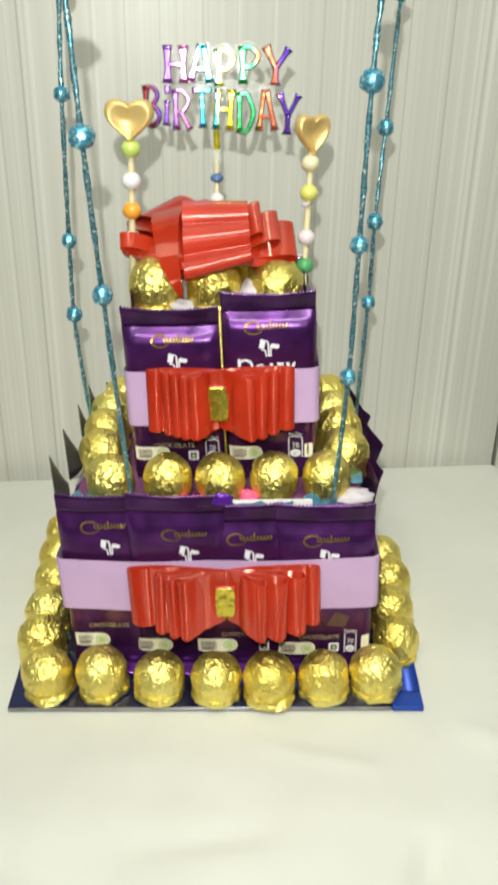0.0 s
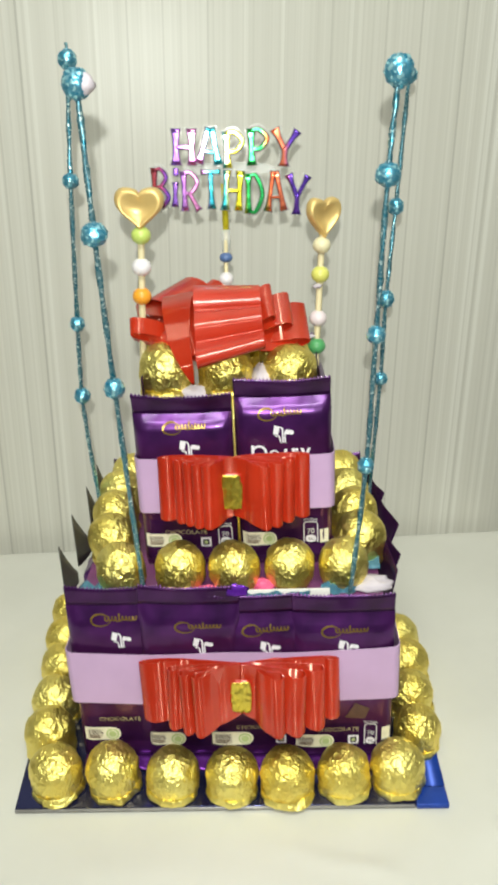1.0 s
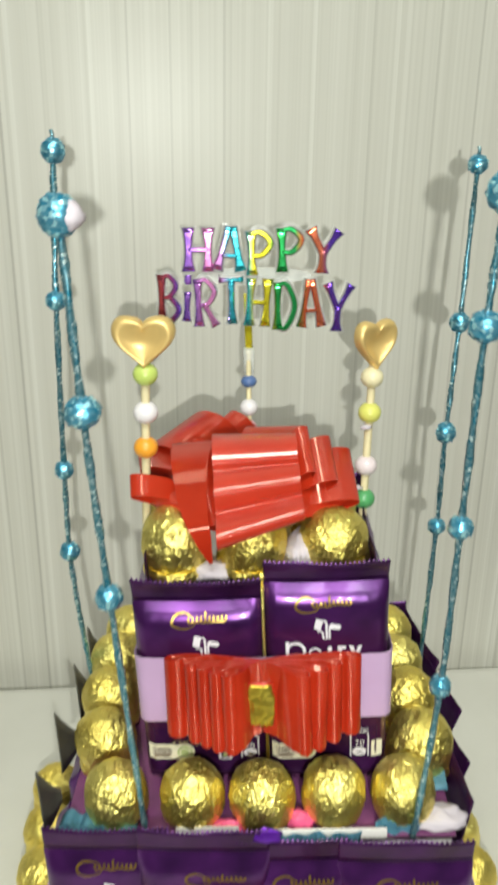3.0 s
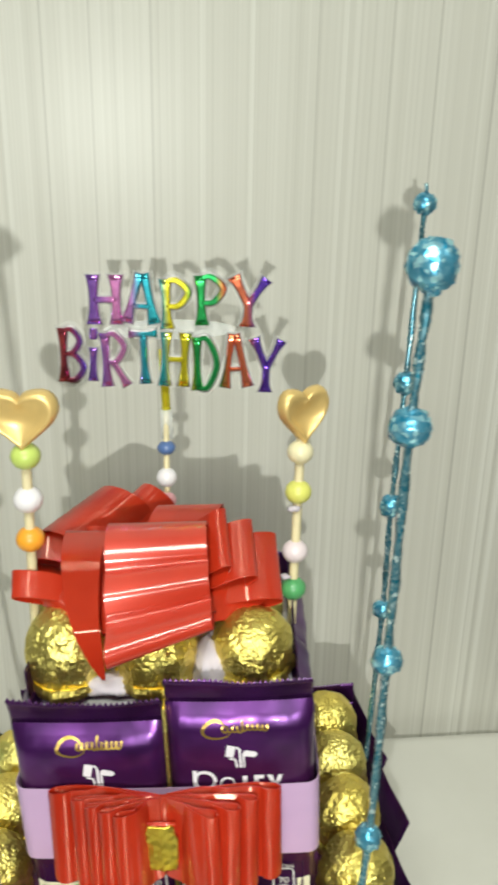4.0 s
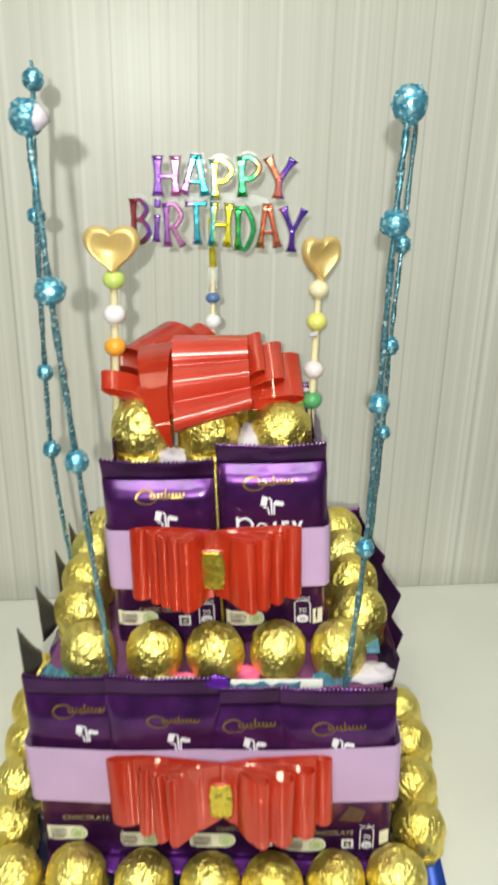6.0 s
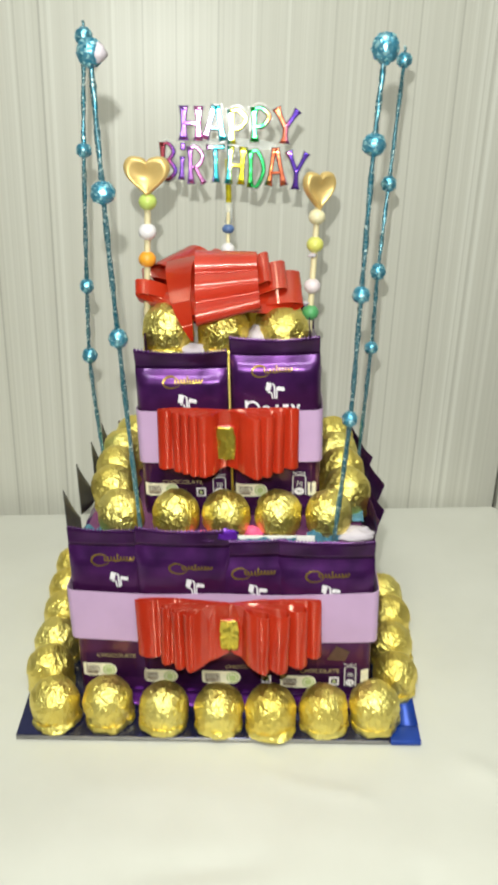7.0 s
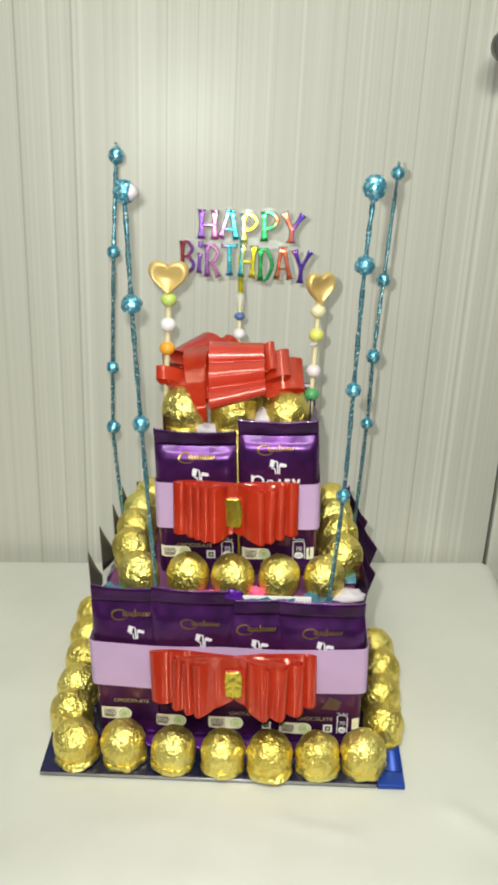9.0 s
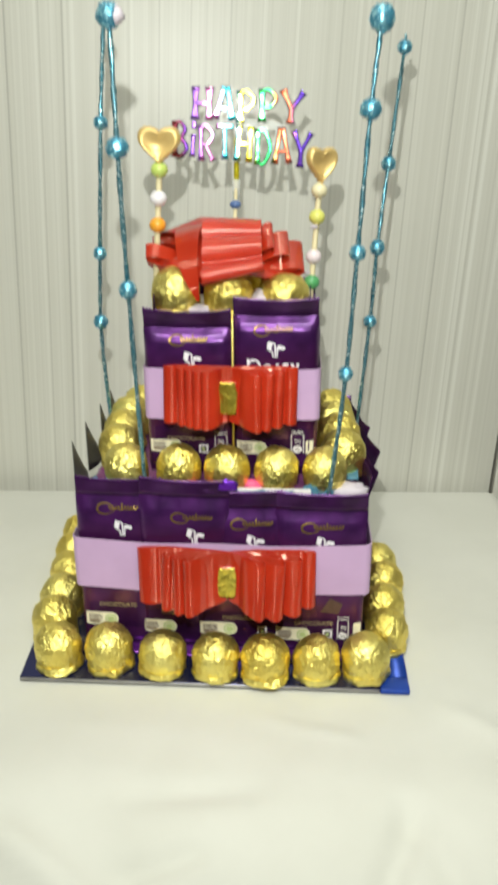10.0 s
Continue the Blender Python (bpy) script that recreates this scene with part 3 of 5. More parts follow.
def chocolate_bar(w, h, m, seed, where, prints=None, st=0.012, sb=0.009, deep=0.0065, film=None, fold=False, ink=None, curl=0.0, slant=0.0, twist=0.15, rise=1.5, ends=None, group="bars round the tiers"):
    """A flat bar in film; prints names the marks on its face, in the world's x and z."""
    bar = thing("chocolate_bar", (BAR_LABEL if prints else "chocolate bar in purple film, ") + where, "chocolate bar", group, m)
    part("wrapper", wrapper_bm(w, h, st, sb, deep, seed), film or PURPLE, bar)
    part("top_seal", seal_bm(w * 0.99, h - st - 0.0004, h, seed, True, curl, slant, twist, rise), ends or PLUM, bar, "grey inner side of the crimped end" if ends else "dark saw-toothed crimped end")
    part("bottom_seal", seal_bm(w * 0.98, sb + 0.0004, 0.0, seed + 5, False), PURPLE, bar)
    if fold:
        # the loose end of the film, folded forward on the board
        bm = bmesh.new()
        rings = []
        for i in range(25):
            x = -w * 0.49 + w * 0.98 * i / 24
            ring = []
            for k in range(6):
                q = k / 5
                lift = 0.0011 * q * math.sin(i * 0.9 + seed) + 0.0014 * q * noise.noise((i * 0.25, q, seed)) + 0.0010 * q * q
                ring.append((x, -0.0015 - 0.0098 * q + 0.0012 * noise.noise((i * 0.4, 3.0, seed)) * q, max(0.0036 - 0.0040 * q ** 0.7 + lift, -0.0008)))
            ring += [(a, b + 0.0002, c - 0.0003) for a, b, c in reversed(ring)]
            rings.append(ring)
        loft(bm, rings, cap=True)
        part("bottom_fold", bm, FOLD_FILM, bar, "shiny violet film end folded onto the board")
    if not prints:
        return bar
    ox, oz = m.translation.x, m.translation.z
    face = lambda x, z: front_of(x, z, w, h, st, sb, deep, seed)
    over = lambda d: (lambda x, z: face(x, z) - d)
    here = lambda key: (prints[key][0] - ox, prints[key][1] - oz) + tuple(prints[key][2:])
    # the gold brand mark, kept as a plain flourish
    cx, cz, s = here("mark")
    pts, wd = [], []
    for k in range(26):
        a = math.radians(20 + 325 * k / 25)
        grow = 1.0 + 0.25 * k / 25
        pts.append((cx + (-0.0078 + 0.0042 * grow * math.cos(a)) * s, cz + (0.0028 * grow * math.sin(a) - 0.0004) * s))
        wd.append((0.0004 + 0.0007 * math.sin(math.pi * k / 25)) * s)
    cells = stroke_cells(pts, wd)
    pts, wd = [], []
    for k in range(91):
        q = k / 90
        tall = 0.0011 + (0.0010 if 0.36 < q < 0.50 else 0.0) - 0.0002 * q
        pts.append((cx + (-0.0058 + 0.0170 * q + 0.0005 * math.cos(q * 60)) * s, cz + (0.0006 * q + tall * math.sin(q * 60) + (0.0004 if tall > 0.0015 else 0)) * s))
        wd.append((0.0005 + 0.0004 * abs(math.sin(q * 30))) * s)
    cells += stroke_cells(pts, wd)
    part("brand_mark", print_bm(cells, over(0.0004)), ink or GOLD_INK, bar, "gold flourish printed near the top", False)
    # two poured glasses, in white
    gx, gz, s = here("glass")
    at = lambda pts: [(gx + x * s, gz + z * s) for x, z in pts]
    cells = [at([(-0.0056, 0.0000), (-0.0026, -0.0008), (-0.0014, 0.0046), (-0.0046, 0.0054)])]
    cells += [at([(0.0014, -0.0002), (0.0022, 0.0026), (0.0052, 0.0020), (0.0056, -0.0006)])]
    cells += disc_cells(gx + 0.0052 * s, gz + 0.0007 * s, 0.0013 * s, 0.0014 * s, 0.0, 12)
    cells += stroke_cells(at([(-0.0042, -0.0012), (-0.0018, -0.0016), (-0.0012, -0.0056)]), 0.0009 * s)
    cells += stroke_cells(at([(-0.0012, 0.0044), (0.0000, 0.0030), (0.0002, -0.0056)]), 0.0010 * s)
    cells += stroke_cells(at([(0.0024, 0.0024), (0.0014, 0.0012), (0.0014, -0.0056)]), 0.0008 * s)
    part("glass_mark", print_bm(cells, over(0.0002)), WHITE_INK, bar, "white mark of two pouring glasses", False)
    if "word" in prints:
        # a printed word, kept as a row of plain white shapes
        x0, top = here("word")
        blob = lambda x, z, rx, rz: disc_cells(x0 + x, top + z, rx, rz, 0.70, 18)
        slab = lambda a, b, c, d: rect_cells(x0 + a, x0 + b, top + c, top + d, 1, 3)
        for cells in (slab(0.0000, 0.0016, -0.0098, 0.0) + blob(0.0046, -0.0049, 0.0046, 0.0049), blob(0.0132, -0.0066, 0.0031, 0.0033), slab(0.0190, 0.0208, -0.0098, -0.0030), slab(0.0234, 0.0252, -0.0098, -0.0026) + slab(0.0252, 0.0272, -0.0044, -0.0027),
                      [[(x0 + 0.0284, top - 0.0027), (x0 + 0.0303, top - 0.0027), (x0 + 0.0322, top - 0.0080), (x0 + 0.0308, top - 0.0092)], [(x0 + 0.0344, top - 0.0027), (x0 + 0.0327, top - 0.0027), (x0 + 0.0306, top - 0.0092), (x0 + 0.0320, top - 0.0098)]]):
            part("word_shape", print_bm(cells, over(0.0002)), WHITE_INK, bar, "plain white shape in a row of print", False)
    # the print along the foot
    fz = prints["foot"] - oz
    part("foot_panel", print_bm(rect_cells(-w * 0.485, w * 0.485, fz - 0.001, fz + 0.0180, 12, 5), over(0.0001)), PLUM, bar, "dark plum panel along the foot")
    if "strip" in prints:
        x0, zs, x1, hs = here("strip")
        x1 -= ox
        rd = hs * 0.5
        part("label_strip", print_bm(rect_cells(x0, x1 - rd, zs, zs + hs, 5, 2) + disc_cells(x1 - rd, zs + rd, rd, rd), over(0.0005)), CREAM_INK, bar, "cream label strip", False)
        part("strip_panel", print_bm(rect_cells(x0 + 0.0018, x1 - 2.7 * rd, zs + hs * 0.14, zs + hs * 0.86, 3, 1), over(0.0007)), TAN_INK, bar, "", False)
        part("green_dot", print_bm(disc_cells(x1 - 1.05 * rd, zs + rd, rd * 0.84, rd * 0.84), over(0.0008)), GREEN_INK, bar, "green round mark", False)
        part("dot_ring", print_bm(disc_cells(x1 - 1.05 * rd, zs + rd, rd * 0.62, rd * 0.62, 0.80), over(0.0010)), CREAM_INK, bar, "", False)
        add_words(bar, "100%", hs * 0.46, x0 + 0.0068, zs + hs * 0.64, face, DARK_INK)
        bars = rect_cells(x0 + 0.0028, x0 + 0.0108, zs + hs * 0.34, zs + hs * 0.42, 3, 1) + rect_cells(x0 + 0.0028, x0 + 0.0096, zs + hs * 0.20, zs + hs * 0.28, 3, 1)
        part("small_print", print_bm(bars, over(0.0010)), BROWN_INK, bar, "two lines of tiny dark print", False)
    if "caps" in prints:
        x, z = here("caps")
        add_words(bar, "CHOCOLATE", 0.0043, x, z, face, PALE_GOLD, "lettering", "small pale gold capital letters")
    if "chunk" in prints:
        x, z = here("chunk")
        part("chocolate_picture", print_bm([[(x - 0.0070, z - 0.0050), (x + 0.0050, z - 0.0058), (x + 0.0078, z + 0.0020), (x - 0.0010, z + 0.0060)]], over(0.0003)), BROWN_INK, bar, "printed brown lump of chocolate", False)
    if "square" in prints:
        x, z = here("square")
        part("mark_frame", print_bm(rect_cells(x - 0.0032, x + 0.0032, z - 0.0032, z + 0.0032, 2, 2), over(0.0006)), WHITE_INK, bar, "small white square mark", False)
        part("mark_dot", print_bm(rect_cells(x - 0.0020, x + 0.0020, z - 0.0020, z + 0.0020, 2, 1), over(0.0008)), DARK_INK, bar, "", False)
        part("mark_spot", print_bm(disc_cells(x, z, 0.0012, 0.0012), over(0.0010)), GREEN_INK, bar, "", False)
    if "table" in prints:
        bx0, bz0, bx1, bz1 = here("table")
        bx1, bz1 = bx1 - ox, bz1 - oz
        mid, tw = (bx0 + bx1) / 2, bx1 - bx0
        ring = [(bx0, bz0), (bx0, bz1 - 0.0014), (bx0 + 0.0012, bz1), (bx1 - 0.0012, bz1), (bx1, bz1 - 0.0014), (bx1, bz0)]
        part("table_frame", print_bm(stroke_cells(ring, 0.0006), over(0.0005)), WHITE_INK, bar, "thin white frame of a small panel", False)
        part("table_disc", print_bm(disc_cells(mid, bz0 + 0.0028, tw * 0.40, 0.0027), over(0.0005)), WHITE_INK, bar, "", False)
        add_words(bar, "70", 0.0046, mid, bz0 + (bz1 - bz0) * 0.58, face, WHITE_INK)
        add_words(bar, "3%", 0.0030, mid, bz0 + 0.0028, over(0.0003), DARK_INK)
        add_words(bar, "Per Pack", 0.0024, mid, bz1 + 0.0019, face, WHITE_INK)
    if "chip" in prints:
        x, z = here("chip")
        part("corner_chip", print_bm(rect_cells(x - 0.0026, x + 0.0026, z - 0.0048, z + 0.0048, 1, 2), over(0.0005)), CREAM_INK, bar, "cream corner of the back label", False)
    return bar


# the two boxes that carry the bars
lower_box = thing("lower_box", "white card box wrapped round by purple bars", "box")
part("carton", box_bm(-0.0835, 0.0945, 0.0480, 0.2060, 0.0036, 0.1165, 0.001), CARD, lower_box)
part("lid", box_bm(-0.0845, 0.0955, 0.0455, 0.2075, 0.1166, 0.1182, 0.0004), MAUVE_CARD, lower_box, "dark mauve paper on the lid")
for x0, x1, z1 in ((-0.0310, -0.0025, 0.1262), (0.0090, 0.0640, 0.1242)):
    part("rim", box_bm(x0, x1, 0.0438, 0.0445, 0.1183, z1, 0.0002), CARD, lower_box, "white card rim behind the bars")
upper_box = thing("upper_box", "white card box carrying the upper tier", "box")
part("carton", box_bm(-0.0385, 0.0590, 0.0905, 0.1720, 0.1184, 0.2254, 0.001), CARD, upper_box)
part("lid", box_bm(-0.0395, 0.0600, 0.0898, 0.1728, 0.2255, 0.2270, 0.0004), CARD, upper_box)

# lower front row: middle, depth, lean, turn, width, top; then the print on each face
FRONT = [
    (-0.0625, 0.0394, 0.0, 0.5, 0.0580, 0.1310, dict(mark=(-0.0623, 0.1114, 1.15), glass=(-0.0605, 0.0972, 1.0), foot=0.0225, strip=(-0.0890, 0.0228, -0.0665, 0.0098), caps=(-0.0660, 0.0392))),
    (-0.0215, 0.0392, 1.2, 1.6, 0.0590, 0.1320, dict(mark=(-0.0151, 0.1073, 1.15), glass=(-0.0140, 0.0938, 1.0), foot=0.0180, strip=(-0.0505, 0.0182, -0.0264, 0.0098), caps=(-0.0240, 0.0350))),
    (0.0180, 0.0380, 0.0, -0.4, 0.0590, 0.1245, dict(mark=(0.0275, 0.1030, 1.15), glass=(0.0285, 0.0897, 1.0), foot=0.0185, strip=(-0.0096, 0.0186, 0.0160, 0.0098), caps=(0.0190, 0.0322), square=(0.0330, 0.0225))),
    (0.0705, 0.0368, 0.0, 0.4, 0.0600, 0.1242, dict(mark=(0.0722, 0.1021, 1.15), glass=(0.0730, 0.0902, 1.0), foot=0.0165, strip=(0.0415, 0.0166, 0.0654, 0.0096), caps=(0.0676, 0.0304), chunk=(0.0790, 0.0440),
                                                            square=(0.0772, 0.0222), table=(0.0840, 0.0184, 0.0912, 0.0340), chip=(0.0970, 0.0265))),
]
for k, (cx, y, lean, tilt, wide, top, prints) in enumerate(FRONT):
    chocolate_bar(wide, top - 0.0045, pose(cx, y, 0.0045, lean, tilt, 0), 3.1 * k + 1, "lower tier front row", prints, sb=0.003, deep=0.0034, curl=-0.0012, fold=True, ink=GOLD_DIM)
# upper front pair
chocolate_bar(0.0585, 0.1150, pose(-0.0190, 0.0845, 0.1190, 2.6, 0.3, 0), 21.0, "the lower of the upper pair",
              dict(mark=(-0.0170, 0.2158, 1.05), glass=(-0.0160, 0.2024, 1.0), foot=0.1370, strip=(-0.0462, 0.1362, -0.0240, 0.0090), caps=(-0.0213, 0.1464), square=(-0.0094, 0.1392), table=(-0.0014, 0.1370, 0.0066, 0.1500)), st=0.0120, curl=-0.004, sb=0.004)
chocolate_bar(0.0560, 0.1225, pose(0.0400, 0.0832, 0.1190, 1.6, -0.3, 0), 27.0, "the higher of the upper pair",
              dict(mark=(0.0392, 0.2226, 1.05), glass=(0.0396, 0.2100, 1.0), word=(0.0212, 0.2032), foot=0.1370, strip=(0.0134, 0.1362, 0.0342, 0.0090), table=(0.0507, 0.1372, 0.0590, 0.1515), chip=(0.0630, 0.1415)), st=0.0115, curl=-0.004, sb=0.004)
strip = part("foil_strip", box_bm(0.0103, 0.0118, 0.0768, 0.0835, 0.1200, 0.2290, 0.0004), GOLD)
tagged(strip, "thin gold foil edge squeezed between two purple bars", "foil")
# sides and backs
for k, y in enumerate((0.070, 0.110, 0.150, 0.186)):
    chocolate_bar(0.0220, 0.135, pose(-0.0868, y - 0.0065, 0.014, 0, 0, -90), 40 + k, "standing along lower tier's side", None, st=0.036, curl=-0.0054, slant=0.031, twist=0.3, rise=0.0, ends=INNER_FILM)
    chocolate_bar(0.0490, (0.121, 0.109, 0.1095, 0.115)[k], pose((0.0955, 0.0960, 0.0985, 0.0935)[k], y + (0.008, 0.006, 0.005, 0.006)[k], 0.012, 1.0, 0, 90 - 3), 50 + k, "standing along lower tier's side", None, st=0.040, curl=(-0.0045, -0.0088, -0.0100, -0.0098)[k], slant=0.005, twist=-0.75, rise=0.6)
    chocolate_bar(0.0480, 0.120, pose(-0.067 + 0.0475 * k, 0.2135, 0.014, 0, 0, 180), 60 + k, "standing behind lower tier")
for k, y in enumerate((0.108, 0.150)):
    chocolate_bar(0.0480, 0.108, pose(-0.0412, y, 0.1325, 0, 0, -90), 70 + k, "standing along upper tier's side")
    chocolate_bar(0.0480, 0.106, pose(0.0618, y, 0.1325, 0, 0, 90), 74 + k, "standing along upper tier's side")
    chocolate_bar(0.0530, 0.106, pose(-0.016 + 0.056 * k, 0.1790, 0.1325, 0, 0, 180), 78 + k, "standing behind upper tier")


# ---- lilac paper bands ----
def band_bm(x0, x1, y0, y1, z0, z1, r, wave, seed):
    """A strip of paper round four sides, with rounded corners."""
    pts = []
    for cx, cy, a0 in ((x1 - r, y0 + r, -90), (x1 - r, y1 - r, 0), (x0 + r, y1 - r, 90), (x0 + r, y0 + r, 180)):
        for k in range(7):
            a = math.radians(a0 + 15 * k)
            pts.append((cx + r * math.cos(a), cy + r * math.sin(a)))
    dense = []
    for k, p in enumerate(pts):
        q = pts[(k + 1) % len(pts)]
        n = max(1, int(math.hypot(q[0] - p[0], q[1] - p[1]) / 0.006))
        dense += [(p[0] + (q[0] - p[0]) * i / n, p[1] + (q[1] - p[1]) * i / n) for i in range(n)]
    bm = bmesh.new()
    rings = []
    for x, y in dense:
        b = wave * noise.noise((x * 22 + seed, y * 22, 0.5))
        side = abs((x - (x0 + x1) / 2) / ((x1 - x0) / 2))
        rise = wave * 1.4 * side ** 3
        mx, my = (x0 + x1) / 2, (y0 + y1) / 2
        xi, yi = mx + (x - mx) * 0.996, my + (y - my) * 0.996
        rings.append([(x, y, z0 + b + rise * 0.8), (x, y, (z0 + z1) / 2 + rise), (x, y, z1 + b * 0.5 + rise), (xi, yi, z1 + b * 0.5 + rise), (xi, yi, z0 + b + rise * 0.8)])
    rings.append(rings[0])
    loft(bm, rings, sharp=(0, 2, 3, 4))
    bmesh.ops.remove_doubles(bm, verts=bm.verts, dist=1e-6)
    return bm


tagged(part("paper_band", band_bm(-0.0935, 0.1045, 0.0318, 0.2210, 0.0525, 0.0885, 0.0045, 0.0022, 2.0), LILAC), "lilac paper band wrapped round the lower tier", "band")
tagged(part("paper_band", band_bm(-0.0486, 0.0694, 0.0732, 0.1866, 0.1605, 0.1955, 0.005, 0.0010, 7.0), LILAC), "lilac paper band wrapped round the upper tier", "band")


# ---- red bows ----
def strip_bm(path, half, thick=0.00035):
    """A ribbon along a path; half gives its half-width vector at each point."""
    bm = bmesh.new()
    rings = []
    n = len(path)
    for k, p in enumerate(path):
        t = (path[min(k + 1, n - 1)] - path[max(k - 1, 0)]).normalized()
        h = half[k]
        o = t.cross(h).normalized() * thick
        rings.append([p - h, p - h * 0.33, p + h * 0.33, p + h, p + h + o, p - h + o])
    rows = loft(bm, rings, cap=True, sharp=(0, 3, 4, 5))
    where = {}
    for k, row in enumerate(rows):
        for j, v in enumerate(row):
            where[v] = ((0.0, 0.33, 0.67, 1.0, 1.0, 0.0)[j], k / n * 4.0)
    uv = bm.loops.layers.uv.new("weave")
    for f in bm.faces:
        for lp in f.loops:
            lp[uv].uv = where[lp.vert]
    return bm


def front_bow(cx, y0, z_mid, tall, arch, left, right, label):
    """A flat bow: loops of one ribbon to both sides, each (span, roundness, fall), the short ones in front, tied in the middle."""
    bow = thing("ribbon_bow", label, "bow", "red satin bows", pose(cx, y0, z_mid))
    mid = 0.0075
    for sgn, loops in ((-1, left), (1, right)):
        out, last = 0.0010, None
        for k, (span, r, fall) in enumerate(loops):
            if last:
                # the next loop lies before the front of the last one
                out = mid + (last[1] - mid) * min(1.0, span / last[0]) + 0.0005
            ry = min(0.85 * r, 0.0036)
            front = out + 1.25 * ry
            belly = 0.0013 + 0.0008 * noise.noise((k * 3.3, sgn * 2.0, cx * 300))
            pts = [Vector((0, -mid, 0)), Vector((sgn * span * 0.45, -(out * 0.70 + mid * 0.30), 0)), Vector((sgn * (span - 2.2 * r), -out, 0))]
            for a in (-62, -32, 0, 30, 60, 90, 118, 142):
                pts.append(Vector((sgn * (span - r + r * math.cos(math.radians(a))), -out - ry * (1 + math.sin(math.radians(a))), 0)))
            flat = span - 2.1 * r
            for q, lift in ((0.86, 0.0), (0.66, 0.4), (0.46, 0.2), (0.26, 0.5)):
                pts.append(Vector((sgn * flat * q, -(front * q + mid * (1 - q)) - belly * math.sin(q * 9.0 + k * 2.0 + sgn), 0)))
            pts.append(Vector((0, -mid - 0.0009 - 0.0004 * k, 0)))
            path = smooth_path(pts, 6)
            n = len(path)
            half, moved = [], []
            lean = 0.0012 * noise.noise((k * 2.7, sgn * 3.1, cx * 400))
            for i, p in enumerate(path):
                q = min(1.0, abs(p.x) / span)
                late = min(1.0, max(0.0, (i / n - 0.25) / 0.25))
                sink = fall * q ** 1.2 * (0.30 + 0.70 * late)
                top = tall / 2 + 0.0016 * (1 - q) - sink
                low = -tall / 2 + arch * (1 - q) ** 1.5 - sink * 0.85 + 0.0004 * noise.noise((p.x * 120, k * 2.3, sgn * 4.0))
                moved.append(p + Vector((0, 0, (top + low) / 2)))
                half.append(Vector((lean * sgn * q, 0.0004 * q + 0.0036 * late * q ** 0.5, (top - low) / 2)))
            part("loop", strip_bm(moved, half), RED, bow)
            last = (span, front)
    part("centre_strip", strip_bm([Vector((0.0, -mid - 0.0045, z)) for z in (-tall * 0.30, -tall * 0.15, 0, tall * 0.15, tall * 0.30)], [Vector((0.0056, 0, 0))] * 5), RED, bow)
    bm = bmesh.new()
    rings = []
    for i in range(15):
        ring = []
        for j in range(21):
            z = -0.0106 + 0.0212 * j / 20
            x = (-0.0060 + 0.0120 * i / 14) * (1 - 0.18 * (z / 0.0106) ** 2)
            e = 0.0006 * noise.noise((i * 0.5 + cx * 90, j * 0.4, z_mid * 40))
            crease = 0.0012 * (abs(noise.noise((i * 0.28 + 3, j * 0.22, cx * 60 + z_mid * 30))) + 0.6 * abs(noise.noise((i * 0.7, j * 0.6 + 9, z_mid * 50))))
            ring.append((x + e, -mid - 0.0068 + crease + 0.10 * abs(x), z + e * 1.5))
        ring += [(x, y + 0.0006, z) for x, y, z in reversed(ring)]
        rings.append(ring)
    loft(bm, rings, cap=True)
    part("foil_knot", bm, GOLD_DEEP, bow, "scrap of crinkled gold foil over the knot")
    return bow


front_bow(0.0092, 0.0722, 0.1805, 0.0368, 0.0016, ((0.0430, 0.0050, 0.0), (0.0332, 0.0029, 0.0006), (0.0276, 0.0028, 0.0010), (0.0222, 0.0030, 0.0010), (0.0165, 0.0034, 0.0008)),
          ((0.0450, 0.0046, 0.0), (0.0360, 0.0034, 0.0014), (0.0294, 0.0036, 0.0026), (0.0222, 0.0036, 0.0034)), "red satin bow with gold foil knot on upper tier")
front_bow(0.0108, 0.0306, 0.0685, 0.0372, 0.0044, ((0.0590, 0.0082, 0.0), (0.0428, 0.0036, 0.0028), (0.0350, 0.0034, 0.0038), (0.0275, 0.0036, 0.0034)),
          ((0.0575, 0.0048, 0.0), (0.0485, 0.0056, 0.0050), (0.0372, 0.0056, 0.0066), (0.0250, 0.0044, 0.0054)), "red satin bow with gold foil knot on lower tier")


def loop_between(c, a, b, fat, n=34):
    """A loop of ribbon that leaves the knot c, rolls over the line from a to b and comes back."""
    c, a, b = Vector(c), Vector(a), Vector(b)
    w, m = (b - a) / 2, (a + b) / 2
    d = m - c
    nrm = w.cross(d).normalized()
    length = d.length
    path, half = [], []
    for k in range(n + 1):
        u = 2 * math.pi * k / n
        s = (1 - math.cos(u)) / 2
        q = fat * 0.62 * math.sin(u) * (0.30 + 0.70 * s)
        path.append(c + d * s + nrm * q)
        spread = min(1.0, 0.22 + 1.3 * s ** 0.8)
        half.append(w * spread)
    return path, half


